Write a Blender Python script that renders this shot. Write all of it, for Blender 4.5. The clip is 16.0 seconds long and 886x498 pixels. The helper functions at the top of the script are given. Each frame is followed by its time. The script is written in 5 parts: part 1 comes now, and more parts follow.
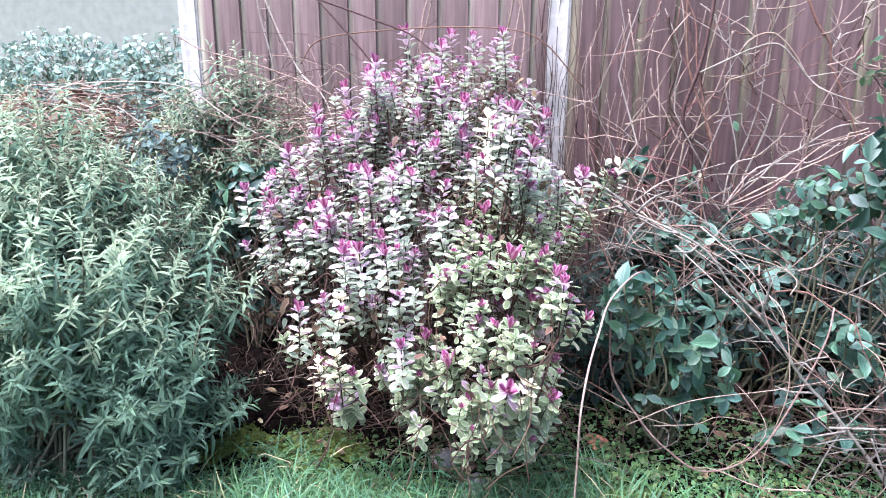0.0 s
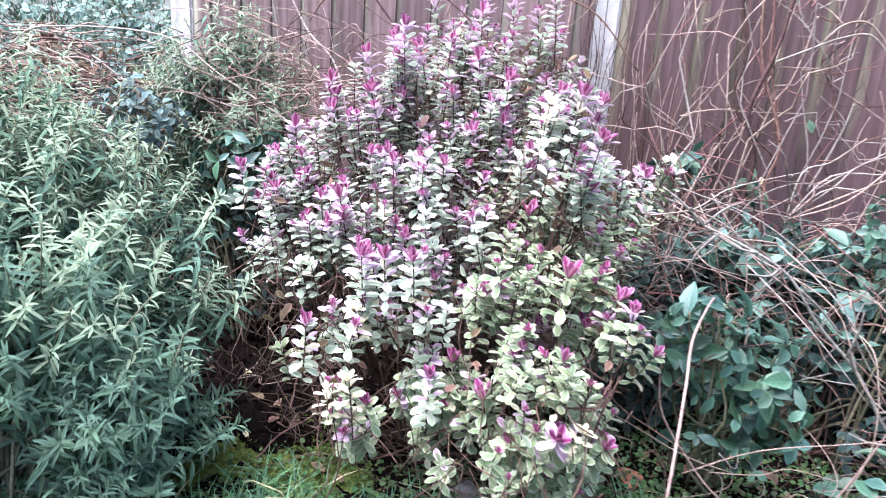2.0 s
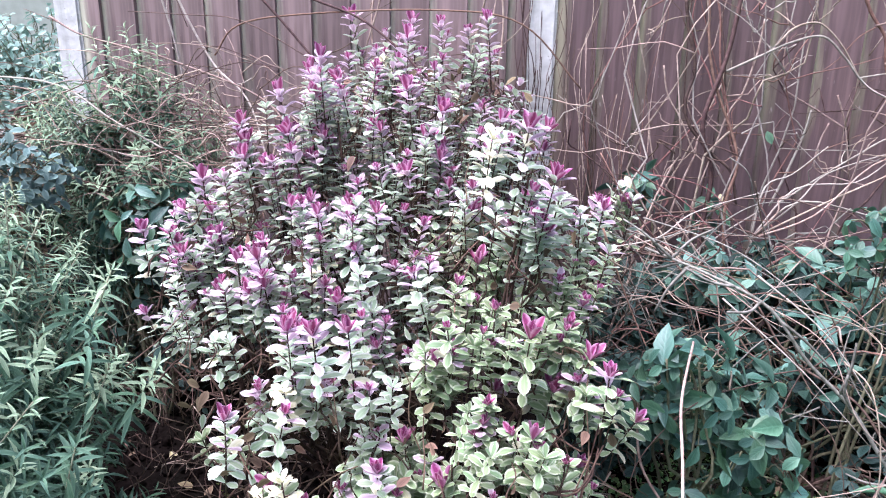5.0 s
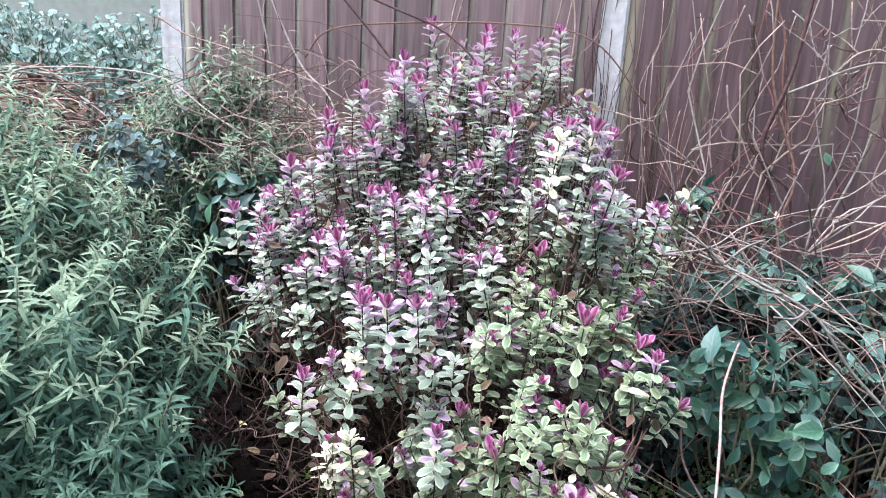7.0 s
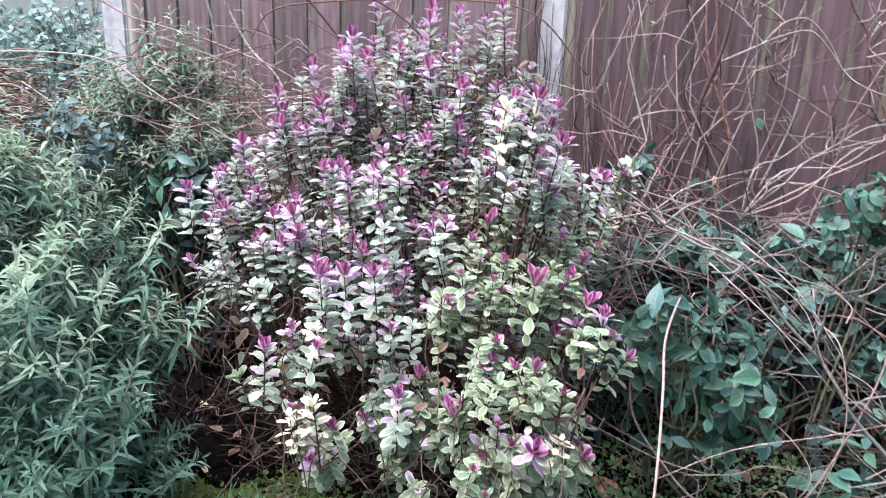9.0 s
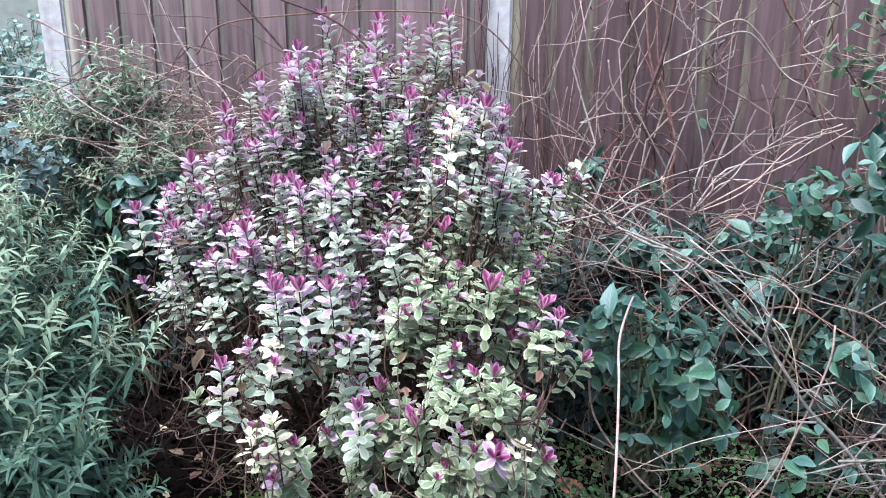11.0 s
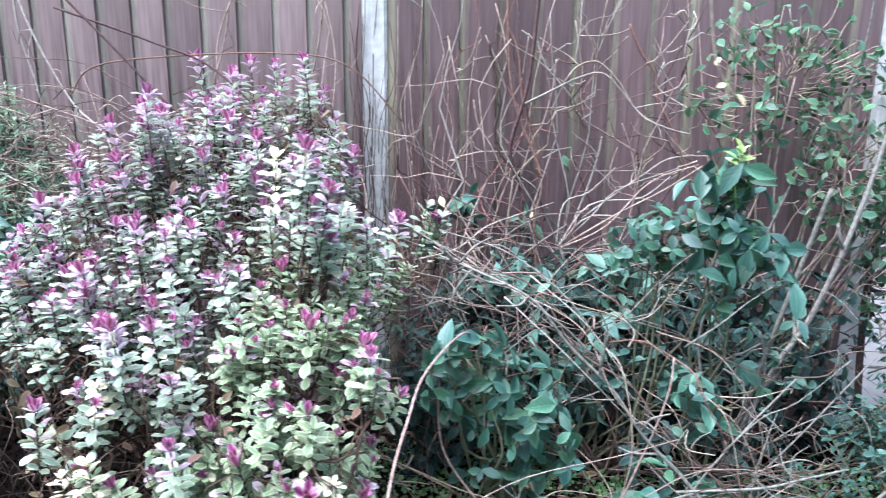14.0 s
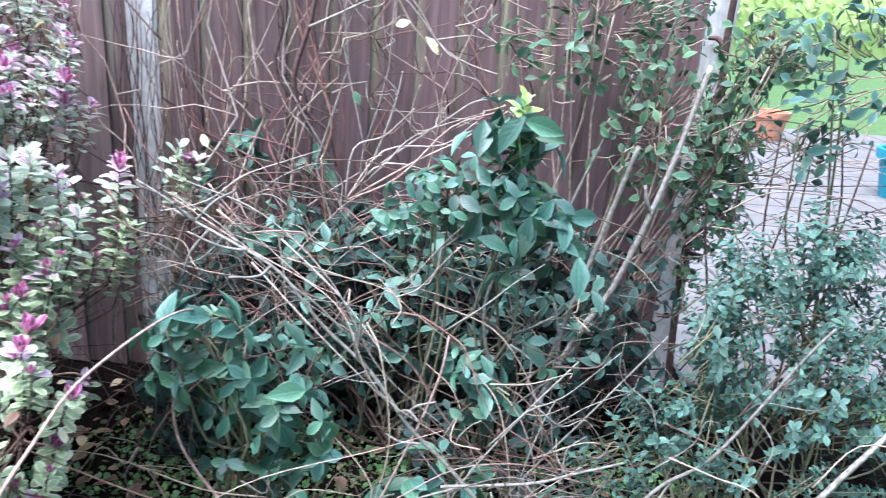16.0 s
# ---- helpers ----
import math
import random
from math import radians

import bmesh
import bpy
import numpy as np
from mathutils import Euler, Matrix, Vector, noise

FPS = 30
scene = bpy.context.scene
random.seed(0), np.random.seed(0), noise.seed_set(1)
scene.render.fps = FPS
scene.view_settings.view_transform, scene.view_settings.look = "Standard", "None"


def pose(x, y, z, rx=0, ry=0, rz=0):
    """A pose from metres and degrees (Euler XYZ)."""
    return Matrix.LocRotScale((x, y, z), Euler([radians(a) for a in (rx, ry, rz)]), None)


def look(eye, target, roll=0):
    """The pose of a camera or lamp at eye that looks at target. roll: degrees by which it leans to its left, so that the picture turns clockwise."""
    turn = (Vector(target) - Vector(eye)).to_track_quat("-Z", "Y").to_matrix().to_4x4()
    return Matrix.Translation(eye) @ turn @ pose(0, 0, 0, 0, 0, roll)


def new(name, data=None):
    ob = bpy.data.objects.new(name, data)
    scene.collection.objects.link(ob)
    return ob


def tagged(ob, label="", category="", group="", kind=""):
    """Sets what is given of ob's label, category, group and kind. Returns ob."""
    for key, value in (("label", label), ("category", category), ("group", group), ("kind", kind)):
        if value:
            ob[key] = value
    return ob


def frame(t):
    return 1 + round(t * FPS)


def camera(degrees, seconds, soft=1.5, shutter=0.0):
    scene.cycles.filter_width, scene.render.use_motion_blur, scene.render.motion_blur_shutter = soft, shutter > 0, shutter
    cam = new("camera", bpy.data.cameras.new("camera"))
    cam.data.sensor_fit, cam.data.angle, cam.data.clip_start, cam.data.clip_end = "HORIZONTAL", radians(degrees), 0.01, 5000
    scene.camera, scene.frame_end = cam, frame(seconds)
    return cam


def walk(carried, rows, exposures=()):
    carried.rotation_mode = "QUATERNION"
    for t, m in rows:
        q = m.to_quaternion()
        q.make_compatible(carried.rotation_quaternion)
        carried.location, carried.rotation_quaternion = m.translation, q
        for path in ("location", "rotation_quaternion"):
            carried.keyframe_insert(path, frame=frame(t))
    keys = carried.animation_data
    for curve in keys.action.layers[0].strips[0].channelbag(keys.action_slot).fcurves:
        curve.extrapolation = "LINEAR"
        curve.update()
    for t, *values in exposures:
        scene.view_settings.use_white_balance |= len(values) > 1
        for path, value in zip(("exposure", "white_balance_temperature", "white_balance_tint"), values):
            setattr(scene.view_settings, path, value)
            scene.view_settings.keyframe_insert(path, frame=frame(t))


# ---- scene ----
cam = camera(61.3, 16.0, soft=1.1, shutter=0.5)
PATH = [
    (0, (0.444, -3.434, 1.509), (-0.104, -1.591, 0.958), 0.2),
    (0.5, (0.466, -3.426, 1.511), (-0.126, -1.599, 0.951), 1.0),
    (1, (0.452, -3.401, 1.483), (-0.141, -1.597, 0.856), 2.0),
    (1.5, (0.329, -3.274, 1.468), (-0.17, -1.427, 0.883), 3.9),
    (2, (0.159, -3.086, 1.491), (-0.314, -1.248, 0.861), 4.2),
    (2.5, (0.075, -2.985, 1.495), (-0.363, -1.146, 0.844), 4.4),
    (3, (0.062, -2.968, 1.488), (-0.357, -1.129, 0.823), 4.6),
    (3.5, (0.057, -2.95, 1.487), (-0.355, -1.11, 0.819), 3.9),
    (4, (0.075, -2.871, 1.491), (-0.159, -0.997, 0.833), 2.5),
    (4.2, (0.092, -2.833, 1.505), (-0.183, -0.943, 0.91), 1.6),
    (6.3, (0.102, -2.787, 1.492), (-0.308, -0.919, 0.908), 2.6),
    (6.5, (0.091, -2.849, 1.488), (-0.333, -0.986, 0.897), 3.1),
    (7, (0.106, -2.971, 1.484), (-0.372, -1.107, 0.939), 3.3),
    (7.5, (0.114, -3.021, 1.479), (-0.358, -1.146, 0.965), 3.3),
    (8, (0.123, -3.026, 1.471), (-0.325, -1.15, 0.94), 3.3),
    (8.5, (0.12, -3.039, 1.468), (-0.296, -1.16, 0.924), 3.1),
    (9, (0.122, -3.039, 1.459), (-0.23, -1.157, 0.881), 2.3),
    (9.2, (0.124, -3.038, 1.467), (-0.209, -1.158, 0.873), 1.7),
    (11.3, (0.146, -3.046, 1.46), (-0.098, -1.137, 0.915), 0.8),
    (11.5, (0.151, -3.05, 1.459), (-0.087, -1.14, 0.918), 0.9),
    (12, (0.161, -3.055, 1.459), (-0.028, -1.137, 0.925), 0.7),
    (12.5, (0.174, -3.063, 1.461), (0.069, -1.141, 0.918), 0.2),
    (13, (0.211, -3.043, 1.473), (0.122, -1.123, 0.92), -0.3),
    (13.5, (0.334, -3.033, 1.48), (0.189, -1.111, 0.946), -0.6),
    (14, (0.533, -3.026, 1.491), (0.34, -1.092, 1.022), 0.5),
    (14.5, (0.656, -3.005, 1.487), (0.492, -1.078, 0.975), -0.4),
    (15, (0.714, -2.906, 1.467), (0.677, -0.982, 0.922), 0.0),
    (15.5, (0.847, -2.727, 1.498), (0.834, -0.828, 0.869), 2.7),
    (16, (0.911, -2.636, 1.513), (0.99, -0.749, 0.854), 4.4),
]
# the clip's camera is brighter at first, then settles
walk(cam, [(t, look(eye, target, roll)) for t, eye, target, roll in PATH],
     exposures=[(0.0, 2.70, 5790, 22), (3.8, 2.61, 5750, 23), (6.6, 2.17, 5750, 15), (7.2, 2.22, 5750, 17), (9.2, 2.18, 5750, 20), (11.5, 2.21, 5580, 16), (13.0, 2.32, 5500, 16), (13.5, 2.45, 5370, 10), (14.2, 2.51, 5370, 9), (14.9, 2.49, 5420, 12), (15.5, 2.61, 5430, 12), (16.0, 2.66, 5460, 11)])

# ---- world and light: a bright overcast winter day ----
world = bpy.data.worlds.new("world")
scene.world = world
world.use_nodes = True
wn = world.node_tree
wn.nodes.clear()
sky = wn.nodes.new("ShaderNodeTexSky")
sky.sky_type = "NISHITA"
sky.sun_disc = False
sky.sun_elevation = radians(74)
sky.sun_rotation = radians(200)
sky.dust_density = 4.0
sky.ozone_density = 1.0
bg = wn.nodes.new("ShaderNodeBackground")
bg.inputs["Strength"].default_value = 0.06
wout = wn.nodes.new("ShaderNodeOutputWorld")
wn.links.new(sky.outputs[0], bg.inputs[0])
wn.links.new(bg.outputs[0], wout.inputs[0])

sun_data = bpy.data.lights.new("sun", "SUN")
sun_data.energy = 2.6
sun_data.angle = radians(48)
sun_data.color = (1.0, 0.97, 0.94)
sun = new("sun", sun_data)
sun.matrix_world = look((-2.6, -1.5, 6), (-0.4, -0.4, 0.5))


# ---- materials ----
def material(name, rough=0.6, spec=0.4):
    m = bpy.data.materials.new(name)
    m.use_nodes = True
    b = m.node_tree.nodes["Principled BSDF"]
    b.inputs["Roughness"].default_value = rough
    b.inputs["Specular IOR Level"].default_value = spec
    return m, m.node_tree, b


def node(nt, kind, **values):
    n = nt.nodes.new(kind)
    for key, value in values.items():
        n.inputs[key].default_value = value
    return n


def ramp(nt, fac, stops):
    n = nt.nodes.new("ShaderNodeValToRGB")
    el = n.color_ramp.elements
    while len(el) < len(stops):
        el.new(0.5)
    for e, (p, c) in zip(el, stops):
        e.position, e.color = p, (*c, 1)
    nt.links.new(fac, n.inputs[0])
    return n.outputs[0]


def mix(nt, fac, a, b, mode="MIX"):
    n = nt.nodes.new("ShaderNodeMix")
    n.data_type, n.blend_type = "RGBA", mode
    for sock, v in ((n.inputs[0], fac), (n.inputs[6], a), (n.inputs[7], b)):
        if isinstance(v, bpy.types.NodeSocket):
            nt.links.new(v, sock)
        else:
            sock.default_value = v if isinstance(v, (int, float)) else (*v, 1)
    return n.outputs[2]


def math_node(nt, op, a, b=0.0):
    n = nt.nodes.new("ShaderNodeMath")
    n.operation = op
    for sock, v in ((n.inputs[0], a), (n.inputs[1], b)):
        if isinstance(v, bpy.types.NodeSocket):
            nt.links.new(v, sock)
        else:
            sock.default_value = v
    return n.outputs[0]


def noise_at(nt, scale, detail=4.0, stretch=None, coords="Object"):
    tc = nt.nodes.new("ShaderNodeTexCoord")
    src = tc.outputs[coords]
    if stretch:
        mp = nt.nodes.new("ShaderNodeMapping")
        mp.inputs["Scale"].default_value = stretch
        nt.links.new(src, mp.inputs[0])
        src = mp.outputs[0]
    n = node(nt, "ShaderNodeTexNoise", Scale=scale, Detail=detail)
    nt.links.new(src, n.inputs["Vector"])
    return n.outputs[0]


def bump(nt, bsdf, height, strength=0.3, distance=0.01):
    n = node(nt, "ShaderNodeBump", Strength=strength, Distance=distance)
    nt.links.new(height, n.inputs["Height"])
    nt.links.new(n.outputs[0], bsdf.inputs["Normal"])


def hue_vary(nt, color, amount_h, amount_v):
    """Small change of hue and brightness from leaf to leaf."""
    geo = nt.nodes.new("ShaderNodeNewGeometry")
    info = nt.nodes.new("ShaderNodeObjectInfo")
    r = math_node(nt, "FRACT", math_node(nt, "ADD", geo.outputs["Random Per Island"], info.outputs["Random"]))
    hs = nt.nodes.new("ShaderNodeHueSaturation")
    nt.links.new(math_node(nt, "ADD", math_node(nt, "MULTIPLY", r, amount_h), 0.5 - amount_h / 2), hs.inputs["Hue"])
    r2 = math_node(nt, "FRACT", math_node(nt, "MULTIPLY", r, 7.31))
    nt.links.new(math_node(nt, "ADD", math_node(nt, "MULTIPLY", r2, amount_v), 1 - amount_v / 2), hs.inputs["Value"])
    nt.links.new(color, hs.inputs["Color"])
    return hs.outputs[0]


def leaf_material(name, centre, margin, edge0, edge1, rough=0.45, hue=0.03, val=0.45, vein=0.15, through_light=0.25, gloss=0.32, ribs=0.0):
    """A leaf: centre and margin colours across the blade, a midrib, fine mottling, light passing through."""
    m, nt, b = material(name, rough, gloss)
    uv = nt.nodes.new("ShaderNodeUVMap")
    sep = nt.nodes.new("ShaderNodeSeparateXYZ")
    nt.links.new(uv.outputs[0], sep.inputs[0])
    off = math_node(nt, "ABSOLUTE", math_node(nt, "SUBTRACT", sep.outputs[0], 0.5))
    n = noise_at(nt, 90, 3)
    wob = math_node(nt, "ADD", off, math_node(nt, "MULTIPLY", math_node(nt, "SUBTRACT", n, 0.5), 0.25))
    col = ramp(nt, wob, [(edge0, centre), (edge1, margin)])
    rib = ramp(nt, off, [(0.02, (1, 1, 1)), (0.07, (0, 0, 0))])
    col = mix(nt, math_node(nt, "MULTIPLY", rib, vein), col, [min(1, 1.9 * c + 0.05) for c in centre])
    height = n
    if ribs:
        # side veins that run forward from the midrib
        run = math_node(nt, "SUBTRACT", math_node(nt, "MULTIPLY", sep.outputs[1], 6.0), math_node(nt, "MULTIPLY", off, 4.0))
        line = math_node(nt, "POWER", math_node(nt, "ABSOLUTE", math_node(nt, "SINE", math_node(nt, "MULTIPLY", run, math.pi))), 0.4)
        col = mix(nt, math_node(nt, "MULTIPLY", math_node(nt, "SUBTRACT", 1.0, line), ribs), col, [min(1, 2.2 * c + 0.04) for c in centre])
        height = math_node(nt, "ADD", math_node(nt, "MULTIPLY", line, 1.2), math_node(nt, "MULTIPLY", n, 0.4))
    col = hue_vary(nt, col, hue, val)
    nt.links.new(col, b.inputs["Base Color"])
    tr = nt.nodes.new("ShaderNodeBsdfTranslucent")
    nt.links.new(col, tr.inputs[0])
    ms = nt.nodes.new("ShaderNodeMixShader")
    ms.inputs[0].default_value = through_light
    nt.links.new(b.outputs[0], ms.inputs[1])
    nt.links.new(tr.outputs[0], ms.inputs[2])
    nt.links.new(ms.outputs[0], nt.nodes["Material Output"].inputs[0])
    bump(nt, b, height, 0.25, 0.002)
    return m


def bark_material(name, dark, light, scale=60, rough=0.8):
    m, nt, b = material(name, rough, 0.12)
    n = noise_at(nt, scale, 5)
    big = noise_at(nt, 6, 2)
    col = ramp(nt, n, [(0.3, dark), (0.7, light)])
    col = mix(nt, math_node(nt, "MULTIPLY", big, 0.5), col, [c * 0.6 for c in dark])
    nt.links.new(hue_vary(nt, col, 0.04, 0.5), b.inputs["Base Color"])
    bump(nt, b, n, 0.5, 0.003)
    return m


hebe_leaf_mat = leaf_material("hebe_leaf_variegated", (0.325, 0.41, 0.28), (0.57, 0.585, 0.54), 0.22, 0.46, 0.55, 0.05, 0.55, 0.15, 0.4)
# green-cream is the leaf's tone; darkened further to offset light on the low front
hebe_green_mat = leaf_material("hebe_leaf_green_cream", (0.20, 0.27, 0.14), (0.455, 0.48, 0.365), 0.22, 0.46, 0.55, 0.05, 0.6, 0.15, 0.25)
hebe_yellow_mat = leaf_material("hebe_leaf_yellowed", (0.54, 0.51, 0.34), (0.66, 0.63, 0.48), 0.1, 0.4, 0.5, 0.03, 0.4)
hebe_tip_mat = leaf_material("hebe_young_leaf_magenta", (0.24, 0.036, 0.125), (0.57, 0.29, 0.44), 0.14, 0.46, 0.42, 0.03, 0.6, 0.1, 0.25)
hebe_collar_mat = leaf_material("hebe_leaf_flushed_lilac", (0.45, 0.31, 0.40), (0.68, 0.56, 0.65), 0.18, 0.46, 0.45, 0.03, 0.4, 0.15, 0.35)
# leaf age sets two tones; their gap is widened to paint shade low down
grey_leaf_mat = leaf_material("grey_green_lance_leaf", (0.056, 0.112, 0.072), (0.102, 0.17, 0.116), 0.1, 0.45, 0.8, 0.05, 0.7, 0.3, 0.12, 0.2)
grey_young_lit_mat = leaf_material("grey_green_young_lit_leaf", (0.225, 0.315, 0.20), (0.33, 0.415, 0.285), 0.1, 0.45, 0.85, 0.05, 0.4, 0.3, 0.25, 0.2)
glossy_leaf_mat = leaf_material("broad_evergreen_leaf", (0.033, 0.088, 0.057), (0.068, 0.138, 0.097), 0.1, 0.45, 0.46, 0.09, 1.1, 0.3, 0.15, 0.45, 0.18)
# undergrowth leaf: blue-green, lowered well past its own tone to carry deep shade
shade_leaf_mat = leaf_material("shade_dark_undergrowth_leaf", (0.014, 0.032, 0.027), (0.030, 0.054, 0.047), 0.1, 0.45, 0.5, 0.05, 1.0, 0.15, 0.1, 0.16, 0.3)
climber_leaf_mat = leaf_material("climber_leaf", (0.055, 0.118, 0.062), (0.105, 0.185, 0.10), 0.1, 0.45, 0.45, 0.10, 1.0, 0.2, 0.3)
teal_leaf_mat = leaf_material("small_teal_leaf", (0.055, 0.118, 0.088), (0.10, 0.175, 0.14), 0.1, 0.45, 0.45, 0.05, 0.8, 0.15, 0.2, 0.3, 0.3)
blue_leaf_mat = leaf_material("small_blue_green_leaf", (0.042, 0.09, 0.07), (0.078, 0.14, 0.112), 0.1, 0.45, 0.5, 0.06, 0.9, 0.15, 0.2, 0.2)
ivy_far_mat = leaf_material("pale_trailing_leaf", (0.15, 0.25, 0.20), (0.26, 0.36, 0.31), 0.1, 0.45, 0.5, 0.05, 0.7, 0.15, 0.2)
slate_leaf_mat = leaf_material("slate_blue_leaf", (0.07, 0.12, 0.11), (0.13, 0.185, 0.17), 0.1, 0.45, 0.6, 0.04, 0.7, 0.15, 0.12, 0.2)
clover_mat = leaf_material("low_ground_leaf", (0.048, 0.112, 0.034), (0.098, 0.172, 0.060), 0.1, 0.45, 0.5, 0.08, 0.9, 0.1, 0.25)
dead_leaf_mat = leaf_material("dead_leaf", (0.115, 0.072, 0.046), (0.20, 0.135, 0.09), 0.1, 0.45, 0.75, 0.06, 0.8, 0.2, 0.15)
dry_cream_mat = leaf_material("dried_cream_leaf", (0.60, 0.50, 0.27), (0.72, 0.64, 0.42), 0.1, 0.45, 0.7, 0.03, 0.3)
yellow_leaf_mat = leaf_material("bright_yellow_leaf", (0.60, 0.36, 0.03), (0.70, 0.46, 0.06), 0.1, 0.45, 0.5, 0.02, 0.2)
grass_mat = leaf_material("grass_blade", (0.075, 0.195, 0.092), (0.12, 0.26, 0.13), 0.1, 0.45, 0.5, 0.08, 0.8, 0.0, 0.3)
straw_mat = leaf_material("dry_grass_blade", (0.42, 0.40, 0.22), (0.50, 0.46, 0.28), 0.1, 0.45, 0.7, 0.05, 0.5, 0.0, 0.2)
hedge_mat = leaf_material("light_hedge_leaf", (0.22, 0.34, 0.10), (0.30, 0.42, 0.15), 0.1, 0.45, 0.5, 0.05, 0.5, 0.1, 0.2)
hebe_wood_mat = bark_material("hebe_wood", (0.03, 0.018, 0.015), (0.09, 0.052, 0.04))
vine_mat = bark_material("vine_bark", (0.22, 0.15, 0.12), (0.47, 0.37, 0.31))
pale_cane_mat = bark_material("pale_cane_bark", (0.25, 0.21, 0.18), (0.46, 0.41, 0.365))
red_vine_mat = bark_material("reddish_vine_bark", (0.14, 0.07, 0.06), (0.27, 0.15, 0.125))
dark_vine_mat = bark_material("dark_vine_bark", (0.05, 0.03, 0.03), (0.13, 0.08, 0.07))
mossy_cane_mat = bark_material("mossy_grey_cane", (0.10, 0.09, 0.078), (0.28, 0.26, 0.235), 70)
rust_twig_mat = bark_material("rust_brown_twig", (0.055, 0.034, 0.026), (0.18, 0.115, 0.085))
brown_twig_mat = bark_material("brown_twig", (0.052, 0.033, 0.026), (0.165, 0.11, 0.09))


def board_material(name, dark, light, blot_col, alga):
    m, nt, b = material(name, 0.7, 0.3)
    grain = noise_at(nt, 10, 6, (6, 6, 0.35))
    blot = noise_at(nt, 2.2, 4, (1, 1, 0.6), "Object")
    col = ramp(nt, grain, [(0.30, dark), (0.70, light)])
    col = mix(nt, ramp(nt, blot, [(0.45, (0, 0, 0)), (0.7, (1, 1, 1))]), col, blot_col)
    tc = nt.nodes.new("ShaderNodeTexCoord")
    sep = nt.nodes.new("ShaderNodeSeparateXYZ")
    nt.links.new(tc.outputs["Object"], sep.inputs[0])
    streak = noise_at(nt, 5, 5, (6, 6, 0.5))
    # algae that grows along the thin edge of each board
    edge = math_node(nt, "ADD", math_node(nt, "MULTIPLY", sep.outputs[0], 11.0), math_node(nt, "MULTIPLY", math_node(nt, "SUBTRACT", streak, 0.5), 1.1))
    alg = ramp(nt, edge, [(0.28, (0, 0, 0)), (0.62, (1, 1, 1))])
    alg = math_node(nt, "SUBTRACT", 1.0, alg)
    info = nt.nodes.new("ShaderNodeObjectInfo")
    patch = ramp(nt, noise_at(nt, 1.6, 3, (2, 2, 1.0)), [(0.38, (0.3, 0.3, 0.3)), (0.62, (1, 1, 1))])
    amount = math_node(nt, "MULTIPLY", math_node(nt, "ADD", math_node(nt, "MULTIPLY", info.outputs["Random"], 0.5), 0.6), patch)
    col = mix(nt, math_node(nt, "MULTIPLY", alg, amount), col, alga)
    flakes = noise_at(nt, 30, 3, (1.4, 1.4, 0.5))
    col = mix(nt, ramp(nt, flakes, [(0.72, (0, 0, 0)), (0.78, (0.5, 0.5, 0.5))]), col, (0.34, 0.29, 0.28))
    hs = nt.nodes.new("ShaderNodeHueSaturation")
    nt.links.new(col, hs.inputs["Color"])
    nt.links.new(math_node(nt, "ADD", math_node(nt, "MULTIPLY", info.outputs["Random"], 0.5), 0.78), hs.inputs["Value"])
    nt.links.new(hs.outputs[0], b.inputs["Base Color"])
    bump(nt, b, grain, 0.5, 0.004)
    return m


def mottled(name, stops, scale=8.0, detail=6.0, rough=0.85, height=0.5, dist=0.01, second=None, spec=0.25):
    m, nt, b = material(name, rough, spec)
    n = noise_at(nt, scale, detail)
    col = ramp(nt, n, stops)
    if second:
        n2 = noise_at(nt, scale / 7, 3)
        col = mix(nt, ramp(nt, n2, [(0.42, (0, 0, 0)), (0.62, (1, 1, 1))]), col, second)
    nt.links.new(col, b.inputs["Base Color"])
    bump(nt, b, n, height, dist)
    return m


board_mat = board_material("dark_brown_board", (0.067, 0.042, 0.043), (0.137, 0.087, 0.088), (0.106, 0.070, 0.076), (0.40, 0.37, 0.25))
pale_board_mat = board_material("pale_brown_board", (0.085, 0.058, 0.056), (0.185, 0.128, 0.125), (0.23, 0.165, 0.165), (0.42, 0.40, 0.31))
def concrete():
    m, nt, b = material("pale_concrete", 0.85, 0.25)
    fine = noise_at(nt, 30, 7)
    run = noise_at(nt, 3, 5, (9, 9, 0.6))
    col = ramp(nt, fine, [(0.3, (0.40, 0.385, 0.375)), (0.7, (0.58, 0.57, 0.56))])
    col = mix(nt, ramp(nt, run, [(0.50, (0, 0, 0)), (0.70, (0.75, 0.75, 0.75))]), col, (0.30, 0.29, 0.27))
    pits = noise_at(nt, 75, 3)
    col = mix(nt, ramp(nt, pits, [(0.66, (0, 0, 0)), (0.72, (0.7, 0.7, 0.7))]), col, (0.20, 0.19, 0.18))
    nt.links.new(col, b.inputs["Base Color"])
    bump(nt, b, fine, 0.6, 0.004)
    return m


concrete_mat = concrete()
# dark soil, blackened further because the shrubs' shade is put into its colour
soil_mat = mottled("shade_dark_soil", [(0.3, (0.003, 0.0022, 0.0022)), (0.7, (0.010, 0.0075, 0.007))], 35, 8, 1.0, 1.0, 0.02, (0.007, 0.006, 0.005), 0.0)
lawn_mat = mottled("lawn_ground", [(0.3, (0.025, 0.055, 0.018)), (0.7, (0.075, 0.135, 0.045))], 40, 6, 0.95, 0.8, 0.02, (0.07, 0.12, 0.04))
moss_mat = mottled("moss", [(0.3, (0.042, 0.068, 0.014)), (0.7, (0.125, 0.165, 0.035))], 120, 6, 0.95, 1.0, 0.008)
slab_mat = mottled("pale_paving", [(0.3, (0.085, 0.079, 0.080)), (0.7, (0.145, 0.137, 0.139))], 9, 6, 0.85, 0.3, 0.004, (0.11, 0.104, 0.10))
